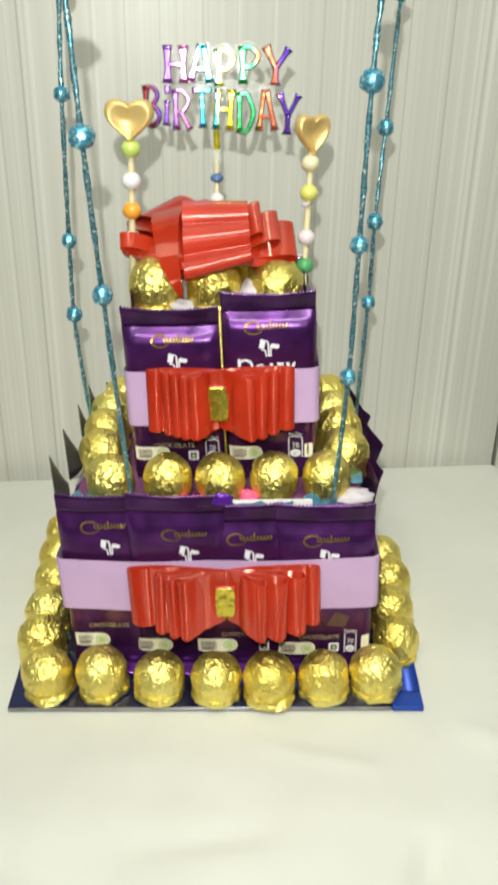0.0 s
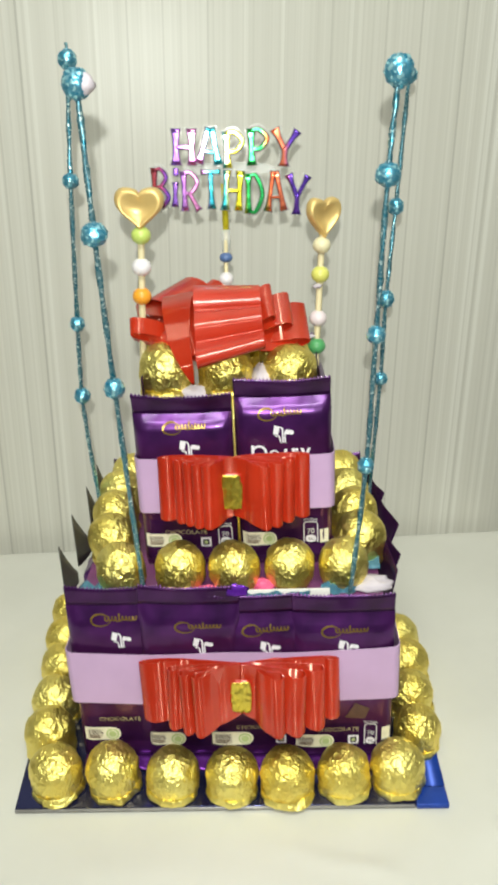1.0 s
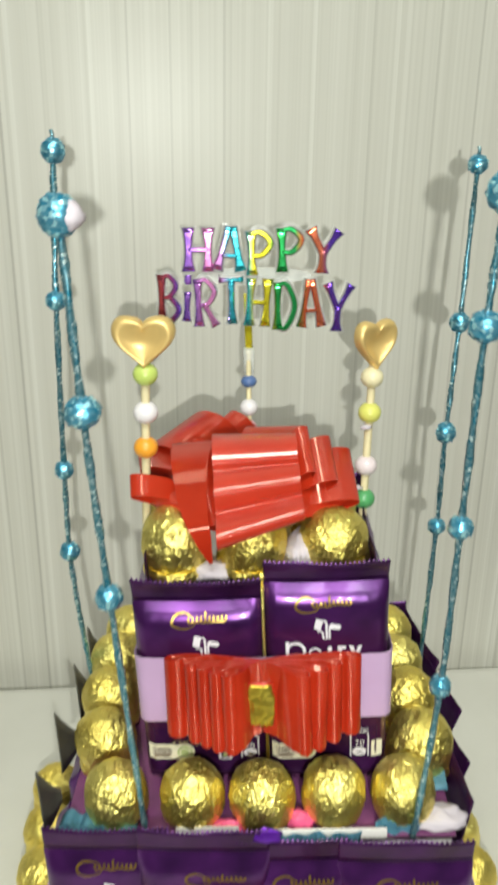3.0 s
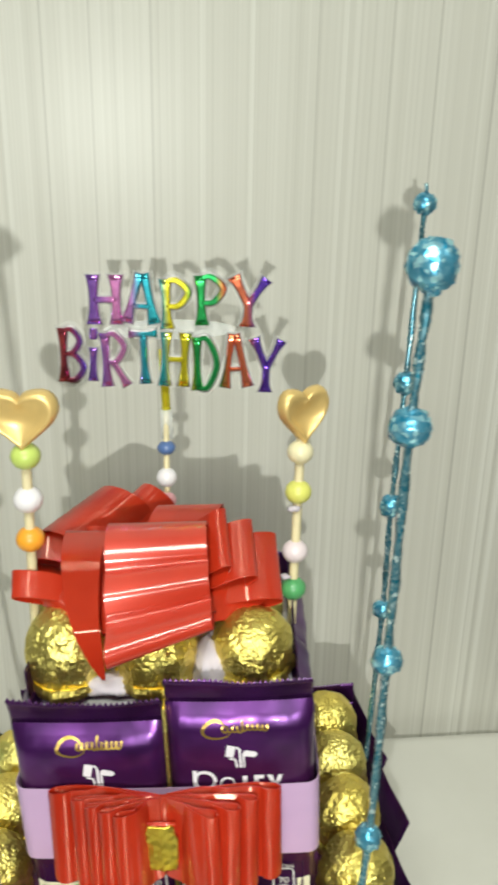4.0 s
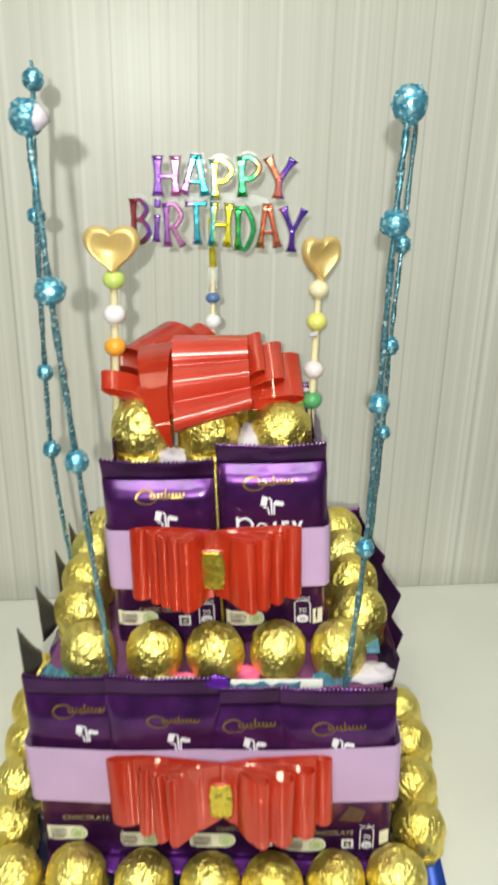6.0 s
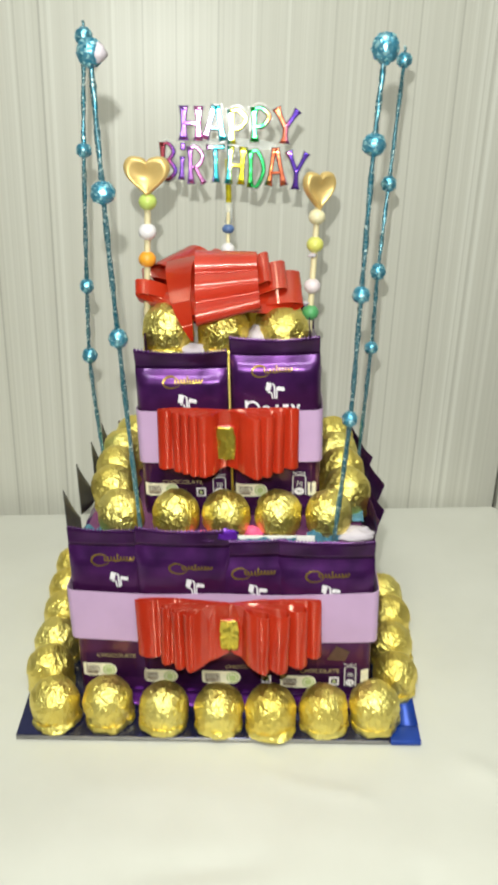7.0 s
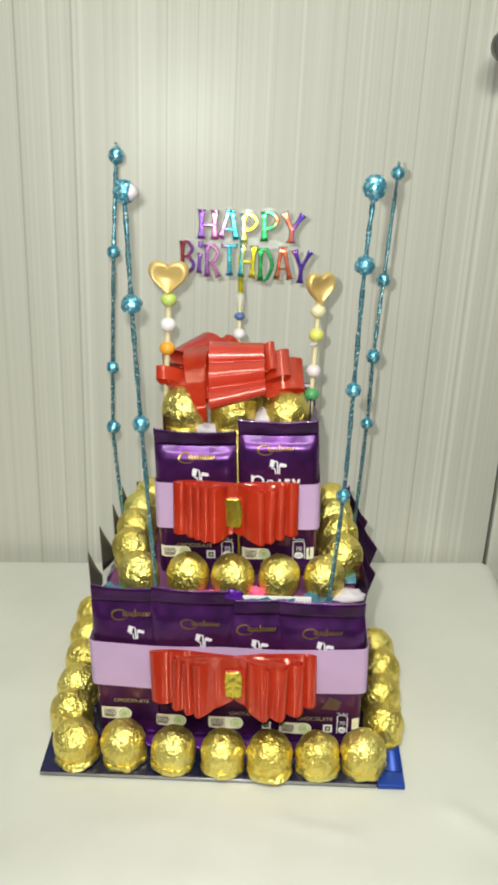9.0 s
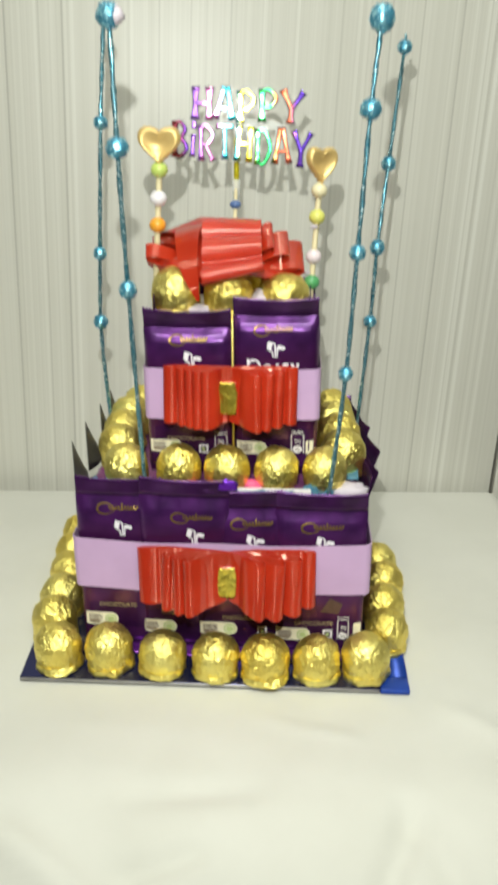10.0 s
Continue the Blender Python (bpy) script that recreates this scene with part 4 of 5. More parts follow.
top_bow = thing("ribbon_bow", "large red satin pull bow lying on top of the cake", "bow", "red satin bows")
C = (0.006, 0.122, 0.256)
LOOPS = [
    # where it leaves the knot, the roll's two ends, and how thick the roll is
    ((-0.006, 0.160, 0.250), (-0.0415, 0.1330, 0.2770), (-0.0200, 0.1620, 0.2840), 0.0260),
    ((0.008, 0.170, 0.250), (-0.0185, 0.1530, 0.2730), (-0.0040, 0.1730, 0.2800), 0.0150),
    (C, (-0.0500, 0.1400, 0.2720), (-0.0460, 0.1200, 0.2690), 0.0120),
    ((-0.020, 0.134, 0.248), (-0.0490, 0.1130, 0.2640), (-0.0190, 0.0950, 0.2580), 0.0150),
    ((-0.016, 0.112, 0.258), (-0.0490, 0.1090, 0.2715), (-0.0480, 0.1010, 0.2640), 0.0085),
    (C, (-0.0215, 0.1240, 0.2820), (-0.0125, 0.0930, 0.2520), 0.0090),
    (C, (0.0045, 0.1560, 0.2760), (0.0330, 0.1560, 0.2760), 0.0120),
    (C, (0.0345, 0.1370, 0.2830), (0.0370, 0.1130, 0.2690), 0.0088),
    (C, (0.0455, 0.1390, 0.2765), (0.0475, 0.1130, 0.2640), 0.0088),
    (C, (0.0555, 0.1400, 0.2690), (0.0575, 0.1110, 0.2540), 0.0092),
]
# the three rolls that face the front, one ribbon drawn over them
pts = [(0.138, 0.268), (0.124, 0.2825), (0.1135, 0.2880), (0.1045, 0.2865), (0.0995, 0.2815), (0.0990, 0.2780), (0.0955, 0.2770), (0.0900, 0.2735), (0.0885, 0.2680),
       (0.0888, 0.2645), (0.0855, 0.2632), (0.0795, 0.2615), (0.0772, 0.2578), (0.0798, 0.2545), (0.0930, 0.2525)]
path = smooth_path([(0.0085 + 0.0035 * i / 14, y, z) for i, (y, z) in enumerate(pts)], 6)
n = len(path) - 1
part("loop", strip_bm(path, [Vector((1, 0.12 + 0.28 * (i / n) ** 2, -0.10 + 0.31 * i / n)) * 0.0190 for i in range(n + 1)]), RED, top_bow)
for c, a, b, fat in LOOPS:
    path, half = loop_between(c, a, b, fat)
    part("loop", strip_bm(path, half), RED, top_bow)
tail = smooth_path([(-0.0200, 0.1200, 0.2825), (-0.0205, 0.1060, 0.2780), (-0.0185, 0.0920, 0.2620), (-0.0145, 0.0850, 0.2490), (-0.0112, 0.0830, 0.2385)], 8)
part("tail", strip_bm(tail, [Vector((0.0105, -0.0065 + 0.0050 * k / (len(tail) - 1), 0.0030)) * (1 - 0.94 * (k / (len(tail) - 1)) ** 1.3) for k in range(len(tail))]), RED, top_bow)
# the inside of the last loops, turned to the light above the sweets
inner = smooth_path([(0.0180, 0.1075, 0.2590), (0.0340, 0.1105, 0.2565), (0.0470, 0.1170, 0.2570), (0.0565, 0.1250, 0.2600)], 8)
part("loop", strip_bm(inner, [Vector((0, -0.0085, -0.0055)) * (1 - 0.35 * (k / (len(inner) - 1)) ** 2) for k in range(len(inner))]), RED, top_bow)
part("knot", ball_bm(0.0095, 14, 10, 0.2, 3.0, 4.0), RED, top_bow).location = (0.010, 0.124, 0.258)


# ---- chocolates in gold foil ----
def choco_bm(seed):
    """A round sweet in crumpled foil: domed above, the foil gathered and flattened below."""
    bm = bmesh.new()
    bmesh.ops.create_icosphere(bm, subdivisions=5, radius=1)
    rnd = random.Random(int(seed * 10))
    for v in bm.verts:
        v.co += Vector((rnd.uniform(-1, 1), rnd.uniform(-1, 1), rnd.uniform(-1, 1))) * 0.008
    r = 0.0158
    for v in bm.verts:
        d = v.co.normalized()
        low = max(0.0, -d.z)
        bend = Vector((noise.noise(d * 4 + Vector((seed, 1, 0))), noise.noise(d * 4 + Vector((2, seed, 0))), noise.noise(d * 4 + Vector((0, 3, seed))))) * 0.35
        e = d + bend
        k = 1 + 0.055 * noise.noise(d * 2.0 + Vector((seed, 0, 0))) + 0.026 * noise.noise(d * 5 + Vector((0, seed, 0)))
        g = Vector((e.x, e.y, e.z * 0.55))
        k += 0.040 * (0.3 - abs(noise.noise(e * 5 + Vector((0, 0, seed))))) + 0.036 * (0.3 - abs(noise.noise(g * 11 + Vector((seed, 3, 0))))) + 0.014 * (0.3 - abs(noise.noise(g * 19 + Vector((seed, 0, 7)))))
        a = math.atan2(d.y, d.x)
        pleat = 0.03 * math.sin(a * 13 + seed) * noise.noise((math.cos(a) * 3 + seed, math.sin(a) * 3, d.z * 2)) * (0.3 + low)
        flare = 1 + 0.10 * min(1, low * 1.6) ** 2 if low < 0.85 else 1.02
        rad = math.hypot(d.x, d.y) ** (1 - 0.35 * low)
        if math.hypot(d.x, d.y) > 1e-6:
            s = rad / math.hypot(d.x, d.y)
        else:
            s = 0
        z = d.z * k * 1.02
        z = max(z, -0.90 + 0.03 * noise.noise((d.x * 5, d.y * 5, seed)))
        v.co = Vector((d.x * s * (k + pleat) * flare * r * 0.98, d.y * s * (k + pleat) * flare * r * 0.98, (z + 0.90) * r))
    return bm


def flap_bm(seed):
    """A torn corner of foil that sticks out at the foot."""
    bm = bmesh.new()
    rings = []
    for i in range(7):
        a = math.radians(-38 + 76 * i / 6)
        ring = []
        for k in range(4):
            q = k / 3
            rr = 0.0150 + 0.0030 * q * (1 - 0.5 * abs(i - 3) / 3) + 0.001 * noise.noise((i * 0.7, q * 2, seed))
            ring.append((rr * math.sin(a), -rr * math.cos(a), 0.0052 - 0.0040 * q + 0.0016 * noise.noise((i * 0.9 + seed, q, 3))))
        ring += [(x, y, z + 0.0003) for x, y, z in reversed(ring)]
        rings.append(ring)
    loft(bm, rings, cap=True)
    return bm


def skirt_bm(seed):
    """The gathered hem of the foil round the foot, pleated and uneven."""
    bm = bmesh.new()
    rings = []
    for i in range(40):
        a = 2 * math.pi * i / 40
        p = 0.0003 * math.sin(i * 2.4 + seed) + 0.0016 * noise.noise((math.cos(a) * 2.2 + seed, math.sin(a) * 2.2, 0))
        ring = []
        for q, rr, z in ((0, 0.0150, 0.0050), (1, 0.0156, 0.0028), (2, 0.0155, 0.0006), (3, 0.0142, 0.0004), (4, 0.0140, 0.0048)):
            r = rr + p * (0.4 if q in (0, 4) else 1.0)
            ring.append((r * math.cos(a), r * math.sin(a), z + (0.0012 * noise.noise((i * 0.5, seed, q)) if q in (0, 4) else 0)))
        rings.append(ring)
    rings.append(rings[0])
    loft(bm, rings)
    bmesh.ops.remove_doubles(bm, verts=bm.verts, dist=1e-7)
    return bm


SKIRTS = [mesh_of(skirt_bm(2.9 * k + 1), "hem", GOLD, False) for k in range(5)]
CHOCO = [mesh_of(choco_bm(7.3 * k + 0.5), "foil", GOLD, False) for k in range(9)]
FLAPS = [mesh_of(flap_bm(3.7 * k), "flap", GOLD, False) for k in range(4)]


def chocolate(x, y, z, k, where, group, size=1.0, high=1.0, hem=True):
    rnd = random.Random(k * 17 + 3)
    m = pose(x, y, z, rnd.uniform(-5, 5), rnd.uniform(-6, 6), rnd.uniform(0, 360)) @ Matrix.Scale(size * rnd.uniform(0.97, 1.03), 4) @ Matrix.Diagonal((1, 1, high, 1))
    c = thing("wrapped_chocolate", "round chocolate in crinkled gold foil " + where, "chocolate", group, m)
    shared("foil", CHOCO[k % len(CHOCO)], c)
    if hem:
        shared("hem", SKIRTS[k % len(SKIRTS)], c)
    if k in (0, 4, 11):
        turn = math.degrees(-m.to_euler().z) + rnd.uniform(-60, 60)
        shared("flap", FLAPS[k % 4], c, pose(0, 0, 0, 0, 0, turn))
    return c


k = 0
for x, y, high in [(-0.1035, 0.0160, 1.0), (-0.0685, 0.0165, 1.0), (-0.0330, 0.0130, 0.90), (0.0025, 0.0110, 0.93), (0.0355, 0.0105, 0.93), (0.0705, 0.0130, 0.91), (0.1030, 0.0160, 0.94)]:
    chocolate(x, y, 0.0036, k, "before the lower tier", "chocolates on the board", high=high)
    k += 1
for x, y in [(-0.1155, 0.0480), (-0.1185, 0.0810), (-0.1225, 0.1150), (-0.1275, 0.1490), (-0.1325, 0.1840)]:
    chocolate(x, y, 0.0036, k, "beside the lower tier", "chocolates on the board")
    k += 1
for x, y in [(0.1185, 0.0475), (0.1210, 0.0795), (0.1225, 0.1125), (0.1220, 0.1445)]:
    chocolate(x, y, 0.0041, k, "beside the lower tier", "chocolates on the board", size=0.96)
    k += 1
for x, y in [(-0.0590, 0.0595), (-0.0250, 0.0578), (0.0095, 0.0578), (0.0405, 0.0580), (0.0722, 0.0590)]:
    chocolate(x, y, 0.1190, k, "before the upper tier", "chocolates round the upper tier", size=0.95, hem=False)
    k += 1
for x, y in [(-0.0705, 0.096), (-0.0740, 0.128), (-0.0750, 0.160), (-0.0735, 0.191), (0.0850, 0.090), (0.0842, 0.122), (0.0838, 0.153), (0.0830, 0.184)]:
    chocolate(x, y, 0.1190, k, "beside the upper tier", "chocolates round the upper tier")
    k += 1
for x, y, high in [(-0.0290, 0.1010, 1.0), (0.0050, 0.1000, 1.0), (0.0455, 0.1030, 0.84), (-0.031, 0.130, 1.0), (0.041, 0.131, 0.9), (0.012, 0.150, 1.0)]:
    chocolate(x, y, 0.2272, k, "on top of the upper tier", "chocolates on top", 1.02, high)
    k += 1


# ---- trimming on the platform ----
def crumple(name, x, y, z, sx, sy, sz, material, label, category, seed):
    bm = ball_bm(1.0, 22, 14, 0.35, 2.4, seed)
    for v in bm.verts:
        v.co = Vector((v.co.x * sx, v.co.y * sy, max(-0.4, v.co.z) * sz + 0.4 * sz))
    ob = part(name, bm, material)
    ob.matrix_basis = pose(x, y, z)
    return tagged(ob, label, category)


crumple("tissue_ball", 0.0890, 0.0535, 0.1184, 0.0120, 0.0080, 0.0046, WHITE_SOFT, "crumpled white tissue beside a gold chocolate", "tissue", 3.0)
crumple("tissue_ball", -0.0105, 0.0915, 0.2272, 0.0120, 0.0045, 0.0052, WHITE_SOFT, "crumpled white tissue between gold chocolates", "tissue", 9.0)
crumple("tissue_ball", 0.0285, 0.1020, 0.2272, 0.0080, 0.0120, 0.0115, WHITE_SOFT, "crumpled white tissue under the bow", "tissue", 12.0)
crumple("paper_scrap", -0.0075, 0.0485, 0.1184, 0.0080, 0.0040, 0.0046, PINK, "scrap of pink paper between chocolates", "paper", 15.0)
crumple("paper_scrap", 0.0255, 0.0515, 0.1184, 0.0065, 0.0040, 0.0060, PINK, "scrap of pink paper between chocolates", "paper", 18.0)
trim = thing("ribbon_trim", "teal gift ribbon ruffled along the platform's edge", "ribbon")
for a, b in (((-0.086, 0.0485), (-0.050, 0.0470)), ((0.0945, 0.070), (0.0945, 0.170))):
    pts = []
    n = 9
    for i in range(n):
        q = i / (n - 1)
        pts.append((a[0] + (b[0] - a[0]) * q, a[1] + (b[1] - a[1]) * q, 0.1225 + 0.0020 * (1 if i % 2 else -1)))
    path = smooth_path(pts, 4)
    side = Vector((a[1] - b[1], b[0] - a[0], 0)).normalized()
    part("ruffle", strip_bm([p + side * 0.003 for p in path], [side * (0.0062 if abs(a[0] - b[0]) > 0.01 else 0.0050)] * len(path)), TEAL, trim)
for x0, x1, y0, z0 in ((0.0085, 0.0520, 0.0422, 0.1196), (0.0590, 0.0800, 0.0475, 0.1215), (-0.0860, -0.0640, 0.0450, 0.1225)):
    n = max(5, int((x1 - x0) / 0.0045))
    path = smooth_path([(x0 + (x1 - x0) * i / n, y0 + (0.0011 if i % 2 else -0.0011), z0 + 0.0008 * math.sin(i * 1.7)) for i in range(n + 1)], 4)
    part("pleat", strip_bm(path, [Vector((0.0006 * math.sin(i * 0.4), 0.0004, 0.0034)) for i in range(len(path))]), TEAL, trim)
# strong violet base colour stands in for the reflection on this corner
crumple("film_corner", 0.0105, 0.0360, 0.1262, 0.0065, 0.0016, 0.0050, wrapper_foil("violet_film", (0.12, 0.02, 0.40), (0.22, 0.03, 0.62)), "film corner folded between two bars, its violet reflection put into the colour", "film", 21.0)


# ---- glitter sticks ----
def glitter_stick(points, balls, seed, label, cap=False, tip=True):
    stick = thing("glitter_stick", label, "stick", "blue glitter sticks")
    path = smooth_path(points, 26)
    part("rod", tube_bm(path, 0.00145, 8, 0.22, seed, 0.55), BLUE_ROD, stick)
    for i, (x, y, z, r) in enumerate(balls):
        bm = ball_bm(r, 26, 18, 0.20, 5.5, seed + i * 3.3, 1.0 + 0.08 * math.sin(i * 2.1 + seed))
        b = part("ball", bm, BLUE, stick, "ball of blue glitter foil")
        b.location = (x, y, z)
        if cap and i == len(balls) - 1:
            w = part("white_patch", ball_bm(r * 0.72, 14, 10, 0.2, 2.0, 5.0), WHITE_SOFT, b, "white spot where the foil is torn")
            w.location = (r * 0.55, -r * 0.15, -r * 0.02)
    x, y, z, r = balls[-1]
    if tip:
        part("tip", tube_bm([Vector((x, y, z + r * 0.8)), Vector((x + 0.0004, y, z + r + 0.0015)), Vector((x, y, z + r + 0.0035))], 0.0009, 6), BLUE_ROD, stick)
    return stick


glitter_stick([(0.0755, 0.0440, 0.1184), (0.0835, 0.0410, 0.203), (0.0873, 0.0395, 0.276), (0.0912, 0.0375, 0.353), (0.0948, 0.0360, 0.397)],
              [(0.0833, 0.0410, 0.2030, 0.0044), (0.0873, 0.0395, 0.2760, 0.0047), (0.0912, 0.0375, 0.3530, 0.0059), (0.0948, 0.0360, 0.3970, 0.0066)], 1.0,
              "blue glitter stick with foil balls at the front corner", False, False)
glitter_stick([(0.1010, 0.1720, 0.1184), (0.1085, 0.1790, 0.206), (0.1115, 0.1815, 0.261), (0.1172, 0.1880, 0.320), (0.1258, 0.2040, 0.398)],
              [(0.1085, 0.1790, 0.2060, 0.0050), (0.1115, 0.1815, 0.2610, 0.0054), (0.1172, 0.1880, 0.3200, 0.0052), (0.1258, 0.2040, 0.3980, 0.0052)], 5.0,
              "thin blue glitter stick with small foil balls at the back")
glitter_stick([(-0.0450, 0.0460, 0.1184), (-0.0458, 0.0290, 0.256), (-0.0445, 0.0150, 0.3335), (-0.0442, 0.0115, 0.397)],
              [(-0.0458, 0.0290, 0.2555, 0.0052), (-0.0445, 0.0150, 0.3340, 0.0060), (-0.0442, 0.0115, 0.3970, 0.0062)], 9.0,
              "blue glitter stick with foil balls, the topmost torn to white", True, False)
glitter_stick([(-0.0905, 0.1560, 0.1184), (-0.0930, 0.1552, 0.160), (-0.0937, 0.1525, 0.209), (-0.0885, 0.1430, 0.261), (-0.0808, 0.1370, 0.348), (-0.0772, 0.1490, 0.414)],
              [(-0.0935, 0.1525, 0.2095, 0.0052), (-0.0885, 0.1430, 0.2610, 0.0046), (-0.0808, 0.1370, 0.3480, 0.0048), (-0.0772, 0.1490, 0.4130, 0.0054)], 13.0,
              "thin blue glitter stick with foil balls leaning at the back")


# ---- hearts on bead sticks ----
def heart_bm(w, h, deep):
    bm = bmesh.new()
    outline = []
    for k in range(40):
        a = 2 * math.pi * k / 40
        x = 16 * math.copysign(abs(math.sin(a)) ** 2.3, math.sin(a))
        z = 13 * math.cos(a) - 5 * math.cos(2 * a) - 2 * math.cos(3 * a) - math.cos(4 * a)
        z += 3.2 * math.exp(-(x / 5.0) ** 2) * max(0.0, math.cos(a))
        outline.append((x / 32 * w, (z + 2.5) / 29 * h))
    rings = []
    # a shallow dish inside a rounded rim
    for q in (0.04, 0.14, 0.26, 0.38, 0.48, 0.57, 0.65, 0.72, 0.79, 0.86, 0.92, 0.97, 1.0):
        rim = math.sqrt(max(0.0, 1 - ((q - 0.80) / 0.20) ** 2)) if q > 0.80 else 1.0
        u = min(1.0, q / 0.79)
        dish = 0.66 * (1 - u ** 2.2)
        ring = []
        for k, (x, z) in enumerate(outline):
            a = 2 * math.pi * k / 40
            ex, ez = w * 0.40 * math.sin(a), h * (0.36 * math.cos(a) + 0.03)
            k2 = u ** 2.6
            ring.append(((ex * (1 - k2) + x * k2) * q, -deep * rim * (1 - dish), (ez * (1 - k2) + z * k2) * q))
        rings.append(ring)
    for q in (0.96, 0.85, 0.6, 0.06):
        rings.append([(x * q, deep * 0.35 * (1 - q ** 3) ** 0.5, z * q) for x, z in outline])
    loft(bm, rings, cap=True)
    return bm


def bead_bm(r, squash=0.92):
    bm = bmesh.new()
    rings = []
    for k in range(13):
        a = math.radians(-78 + 156 * k / 12)
        rings.append([(r * math.cos(a) * math.cos(b), r * math.cos(a) * math.sin(b), r * squash * math.sin(a)) for b in [2 * math.pi * i / 20 for i in range(20)]])
    loft(bm, rings, cap=True)
    return bm


def bead_stick(foot, head, beads, label, heart=None, group="bead sticks"):
    st = thing("heart_pick", label, "cake pick", group)
    a, b = Vector(foot), Vector(head)
    part("stick", tube_bm([a + (b - a) * i / 8 for i in range(9)], 0.0020, 10), BAMBOO, st, "pale bamboo stick")
    for z, r, colour in beads:
        q = (z - a.z) / (b.z - a.z)
        o = part("bead", bead_bm(r), BEADS[colour], st, colour + " painted bead")
        o.location = a + (b - a) * q
    if heart:
        w, h, yaw, hz = heart
        o = part("heart", heart_bm(w, h, 0.0048), HEART_GOLD, st, "puffed gold heart")
        o.matrix_basis = Matrix.Translation(b + Vector((0, 0, hz))) @ pose(0, 0, 0, 0, 2, yaw)
    return st


bead_stick((-0.0452, 0.113, 0.2272), (-0.0376, 0.111, 0.326), [(0.3190, 0.0057, "lime"), (0.3010, 0.0057, "white"), (0.2840, 0.0056, "orange")],
           "gold heart pick with lime, white and orange beads", (0.0285, 0.0240, 0, 0.0075))
pick = bead_stick((0.0600, 0.137, 0.2000), (0.0672, 0.147, 0.314), [(0.3040, 0.0056, "cream"), (0.2865, 0.0057, "yellow"), (0.2595, 0.0056, "pale"), (0.2420, 0.0057, "green")],
           "gold heart pick with cream, yellow, pink and green beads", (0.0245, 0.0245, 32, 0.0060))

for sx, sy, sz, seed in ((0.0635, 0.1415, 0.2800, 4.0), (0.0590, 0.1385, 0.2490, 8.0)):
    bm = ball_bm(1.0, 10, 7, 0.5, 2.0, seed)
    for v in bm.verts:
        v.co = Vector((v.co.x * 0.0027, v.co.y * 0.0016, v.co.z * 0.0013))
    part("glue_scrap", bm, WHITE_SOFT, pick, "tiny white scrap stuck on the stick").location = (sx, sy, sz)

# ---- the birthday topper ----
topper = thing("cake_topper", "rainbow foil Happy Birthday topper on a beaded stick", "cake topper")


def bone(p, q, w0, wm, w1, n=9):
    """A stroke that flares at its ends."""
    rows = []
    for k in range(n):
        t = k / (n - 1)
        e = abs(2 * t - 1) ** 2.2
        rows.append(((p[0] + (q[0] - p[0]) * t, p[1] + (q[1] - p[1]) * t), wm + ((w0 if t < 0.5 else w1) - wm) * e))
    return rows


def bowl(pts, w):
    line = smooth_path([(x, z, 0) for x, z in pts], 5)
    return [((p.x, p.y), w * (0.8 + 0.35 * math.sin(math.pi * k / (len(line) - 1)))) for k, p in enumerate(line)]


STEM = bone((0.20, 0), (0.20, 1), 0.40, 0.20, 0.36)
BOWL_UP = bowl([(0.20, 0.95), (0.52, 0.97), (0.84, 0.73), (0.55, 0.46), (0.20, 0.46)], 0.16)
STROKES = {
    "H": [STEM, bone((0.80, 0), (0.80, 1), 0.36, 0.20, 0.40), bone((0.20, 0.5), (0.80, 0.5), 0.2, 0.15, 0.2)],
    "A": [bone((0.10, 0), (0.44, 1), 0.38, 0.18, 0.26), bone((0.90, 0), (0.56, 1), 0.38, 0.20, 0.26), bone((0.24, 0.34), (0.76, 0.34), 0.15, 0.12, 0.15)],
    "P": [STEM, BOWL_UP],
    "Y": [bone((0.08, 1), (0.50, 0.44), 0.36, 0.18, 0.20), bone((0.94, 0.98), (0.50, 0.44), 0.32, 0.16, 0.20), bone((0.50, 0.52), (0.50, 0), 0.22, 0.20, 0.42)],
    "B": [STEM, bowl([(0.20, 0.95), (0.50, 0.97), (0.76, 0.76), (0.50, 0.54), (0.22, 0.53)], 0.16), bowl([(0.22, 0.51), (0.55, 0.51), (0.86, 0.26), (0.55, 0.03), (0.20, 0.05)], 0.17)],
    "i": [bone((0.5, 0), (0.5, 0.62), 0.8, 0.45, 0.7), bone((0.5, 0.78), (0.5, 0.98), 0.55, 0.6, 0.55)],
    "R": [STEM, BOWL_UP, bone((0.42, 0.48), (0.88, 0.0), 0.18, 0.18, 0.34)],
    "T": [bone((0.50, 0), (0.50, 0.95), 0.40, 0.20, 0.24), bone((0.02, 0.93), (0.98, 0.93), 0.26, 0.14, 0.26)],
    "D": [STEM, bowl([(0.20, 0.95), (0.56, 0.95), (0.88, 0.50), (0.56, 0.05), (0.20, 0.05)], 0.17)],
}


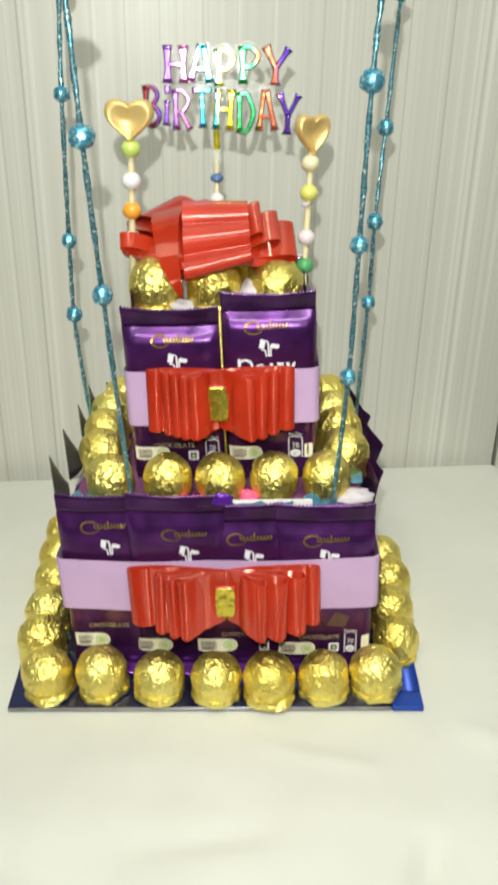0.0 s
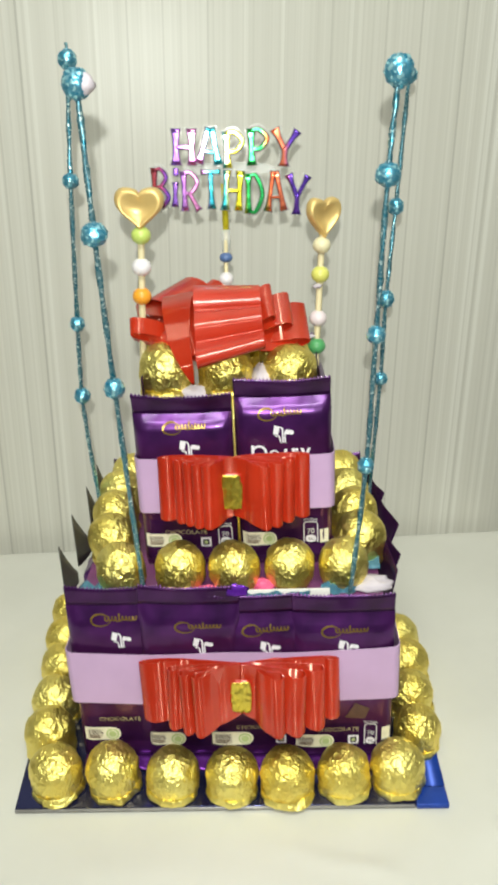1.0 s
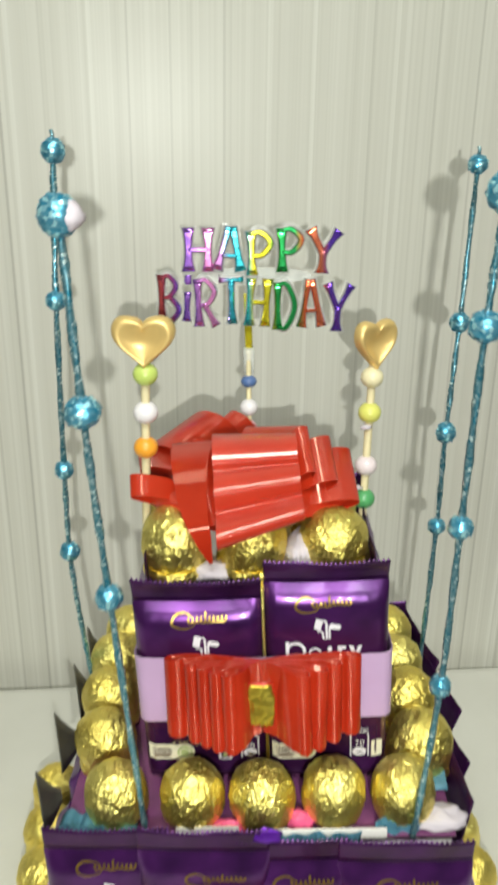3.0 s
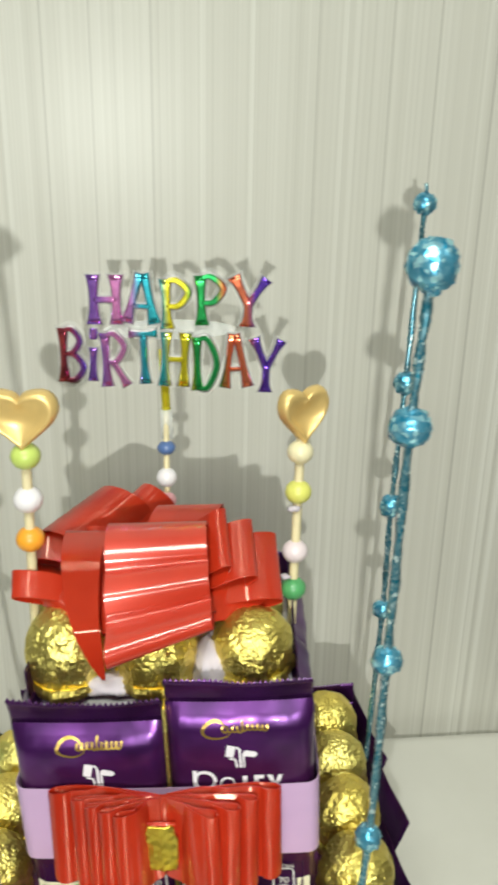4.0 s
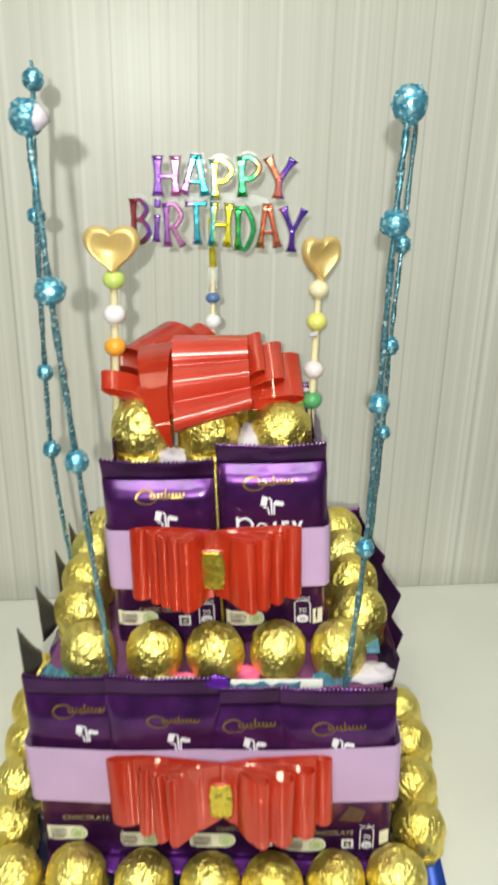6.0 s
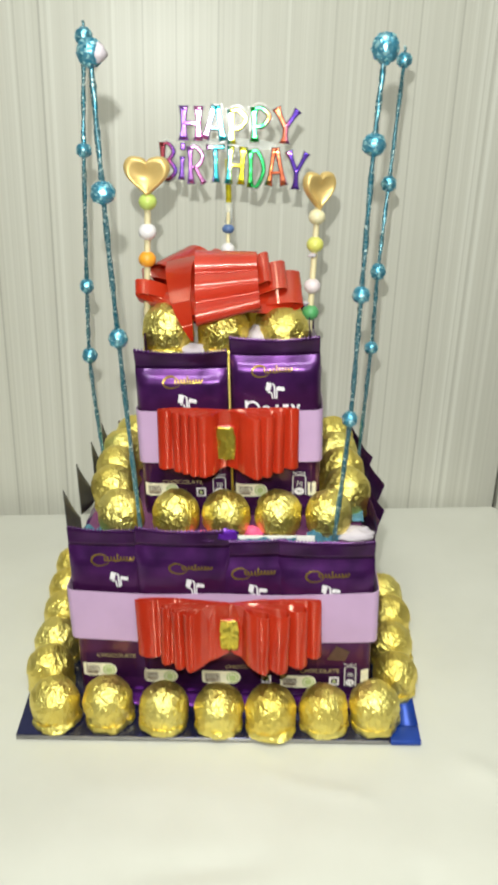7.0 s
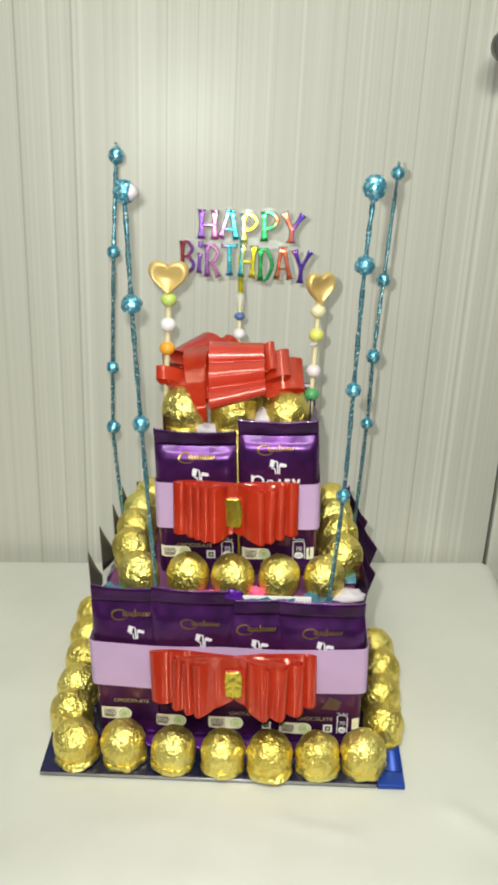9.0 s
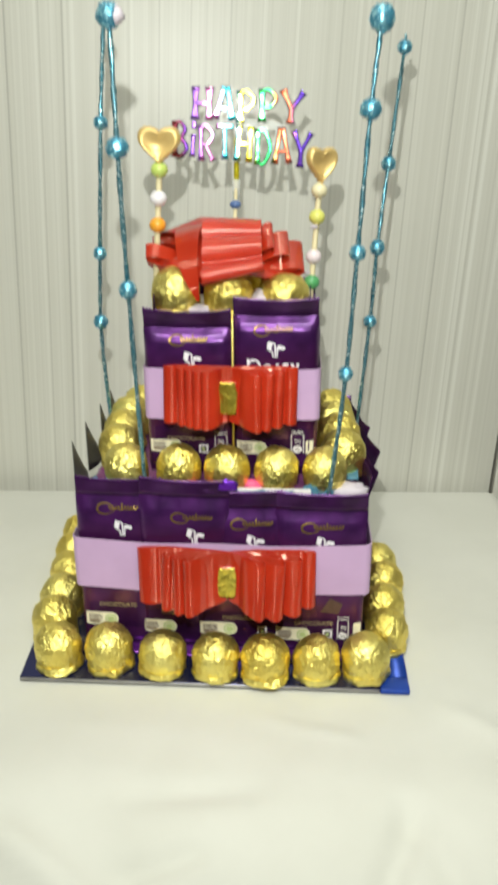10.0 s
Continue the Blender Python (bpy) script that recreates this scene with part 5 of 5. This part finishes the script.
def letter_bm(c, wide, tall, grow=0.0):
    bm = bmesh.new()
    for layer, rows in enumerate(STROKES[c]):
        d = 0.0013 + 0.00012 * layer
        rings = []
        if grow:
            d *= 0.5
        for k, ((x, z), w) in enumerate(rows):
            (xa, za), (xb, zb) = rows[max(k - 1, 0)][0], rows[min(k + 1, len(rows) - 1)][0]
            t = Vector(((xb - xa) * wide, (zb - za) * tall)).normalized()
            n = Vector((-t.y, t.x))
            p = Vector(((x - 0.5) * wide, (z - 0.5) * tall))
            h = w * wide * 0.50 + grow
            ch = min(0.0007, h * 0.45)
            at = lambda side, dep: (p.x + n.x * side, dep, p.y + n.y * side)
            rings.append([at(-h, d * 0.6), at(-h, -d * 0.3), at(-h + ch, -d), at(h - ch, -d), at(h, -d * 0.3), at(h, d * 0.6)])
        loft(bm, rings, cap=True, sharp=(0, 1, 2, 3, 4, 5))
    return bm


def topper_word(body, x0, x1, z_mid, tall, y, tilt):
    """Letters one by one, side by side, each as wide as its share."""
    share = {"i": 0.42, "H": 1.08, "Y": 1.10}
    total = sum(share.get(c, 1.0) for c in body)
    x = x0
    for i, c in enumerate(body):
        wide = (x1 - x0) * share.get(c, 1.0) / total
        o = part("letter", letter_bm(c, wide * 0.99, tall), RAINBOW, topper)
        cxm = x + wide / 2
        rim = part("rim", letter_bm(c, wide * 0.99, tall * 1.03, 0.00055), SILVER, o, "thin silver rim round the letter")
        rim.location = (0, 0.0009, 0)
        film = part("film", letter_bm(c, wide * 0.99, tall * 1.08, 0.0016), FILM, o, "clear plastic film round the letter", False)
        film.location = (0, 0.0019, 0)
        hop = 0.0012 * math.sin(i * 2.3)
        o.matrix_basis = pose(cxm, y + 0.11 * (z_mid - 0.348), z_mid + hop - tilt * cxm, -3.5, 2.5 + 3 * math.sin(i * 1.9), 3.0)
        x += wide


topper_word("HAPPY", -0.0270, 0.0550, 0.3605, 0.0220, 0.1925, 0.05)
topper_word("BiRTHDAY", -0.0415, 0.0610, 0.3345, 0.0245, 0.1915, 0.08)
bm = bmesh.new()
loft(bm, [[(0.010 + q * a * math.cos(b), 0.1938 + dy, 0.3468 + q * 0.0045 * math.sin(b) - 0.0006 * math.cos(b)) for b in [2 * math.pi * i / 32 for i in range(32)]] for q, a, dy in ((0.02, 0.03, 0.0), (1, 0.03, 0.0), (1, 0.03, 0.0012), (0.02, 0.03, 0.0012))], cap=True)
part("bridge", bm, CLEAR, topper, "clear plastic bridge between the rows", False)
part("stem", tube_bm([Vector((0.0062 - 0.00004 * i, 0.1932, 0.338 - 0.005 * i)) for i in range(7)], 0.0021, 8), YELLOW_FOIL, topper, "yellow foil stem")
part("sleeve", tube_bm([Vector((0.0058, 0.1932, 0.309)), Vector((0.0057, 0.1932, 0.302)), Vector((0.0056, 0.1932, 0.2945))], 0.0030, 12), SLEEVE, topper, "cloudy clear plastic sleeve")
part("stick", tube_bm([Vector((0.0058 - 0.00022 * i, 0.1932 - 0.0022 * i, 0.3085 - 0.0085 * i)) for i in range(14)], 0.0014, 8), BAMBOO, topper, "pale bamboo stick")
for z, r, col, sq in ((0.2912, 0.0044, "blue", 0.75), (0.2775, 0.0049, "white", 0.95), (0.2665, 0.0046, "rose", 0.95)):
    q = (0.3085 - z) / 0.0085
    o = part("bead", bead_bm(r, sq), BEADS[col], topper, col + " painted bead")
    o.location = (0.0058 - 0.00022 * q, 0.1932 - 0.0022 * q, z)
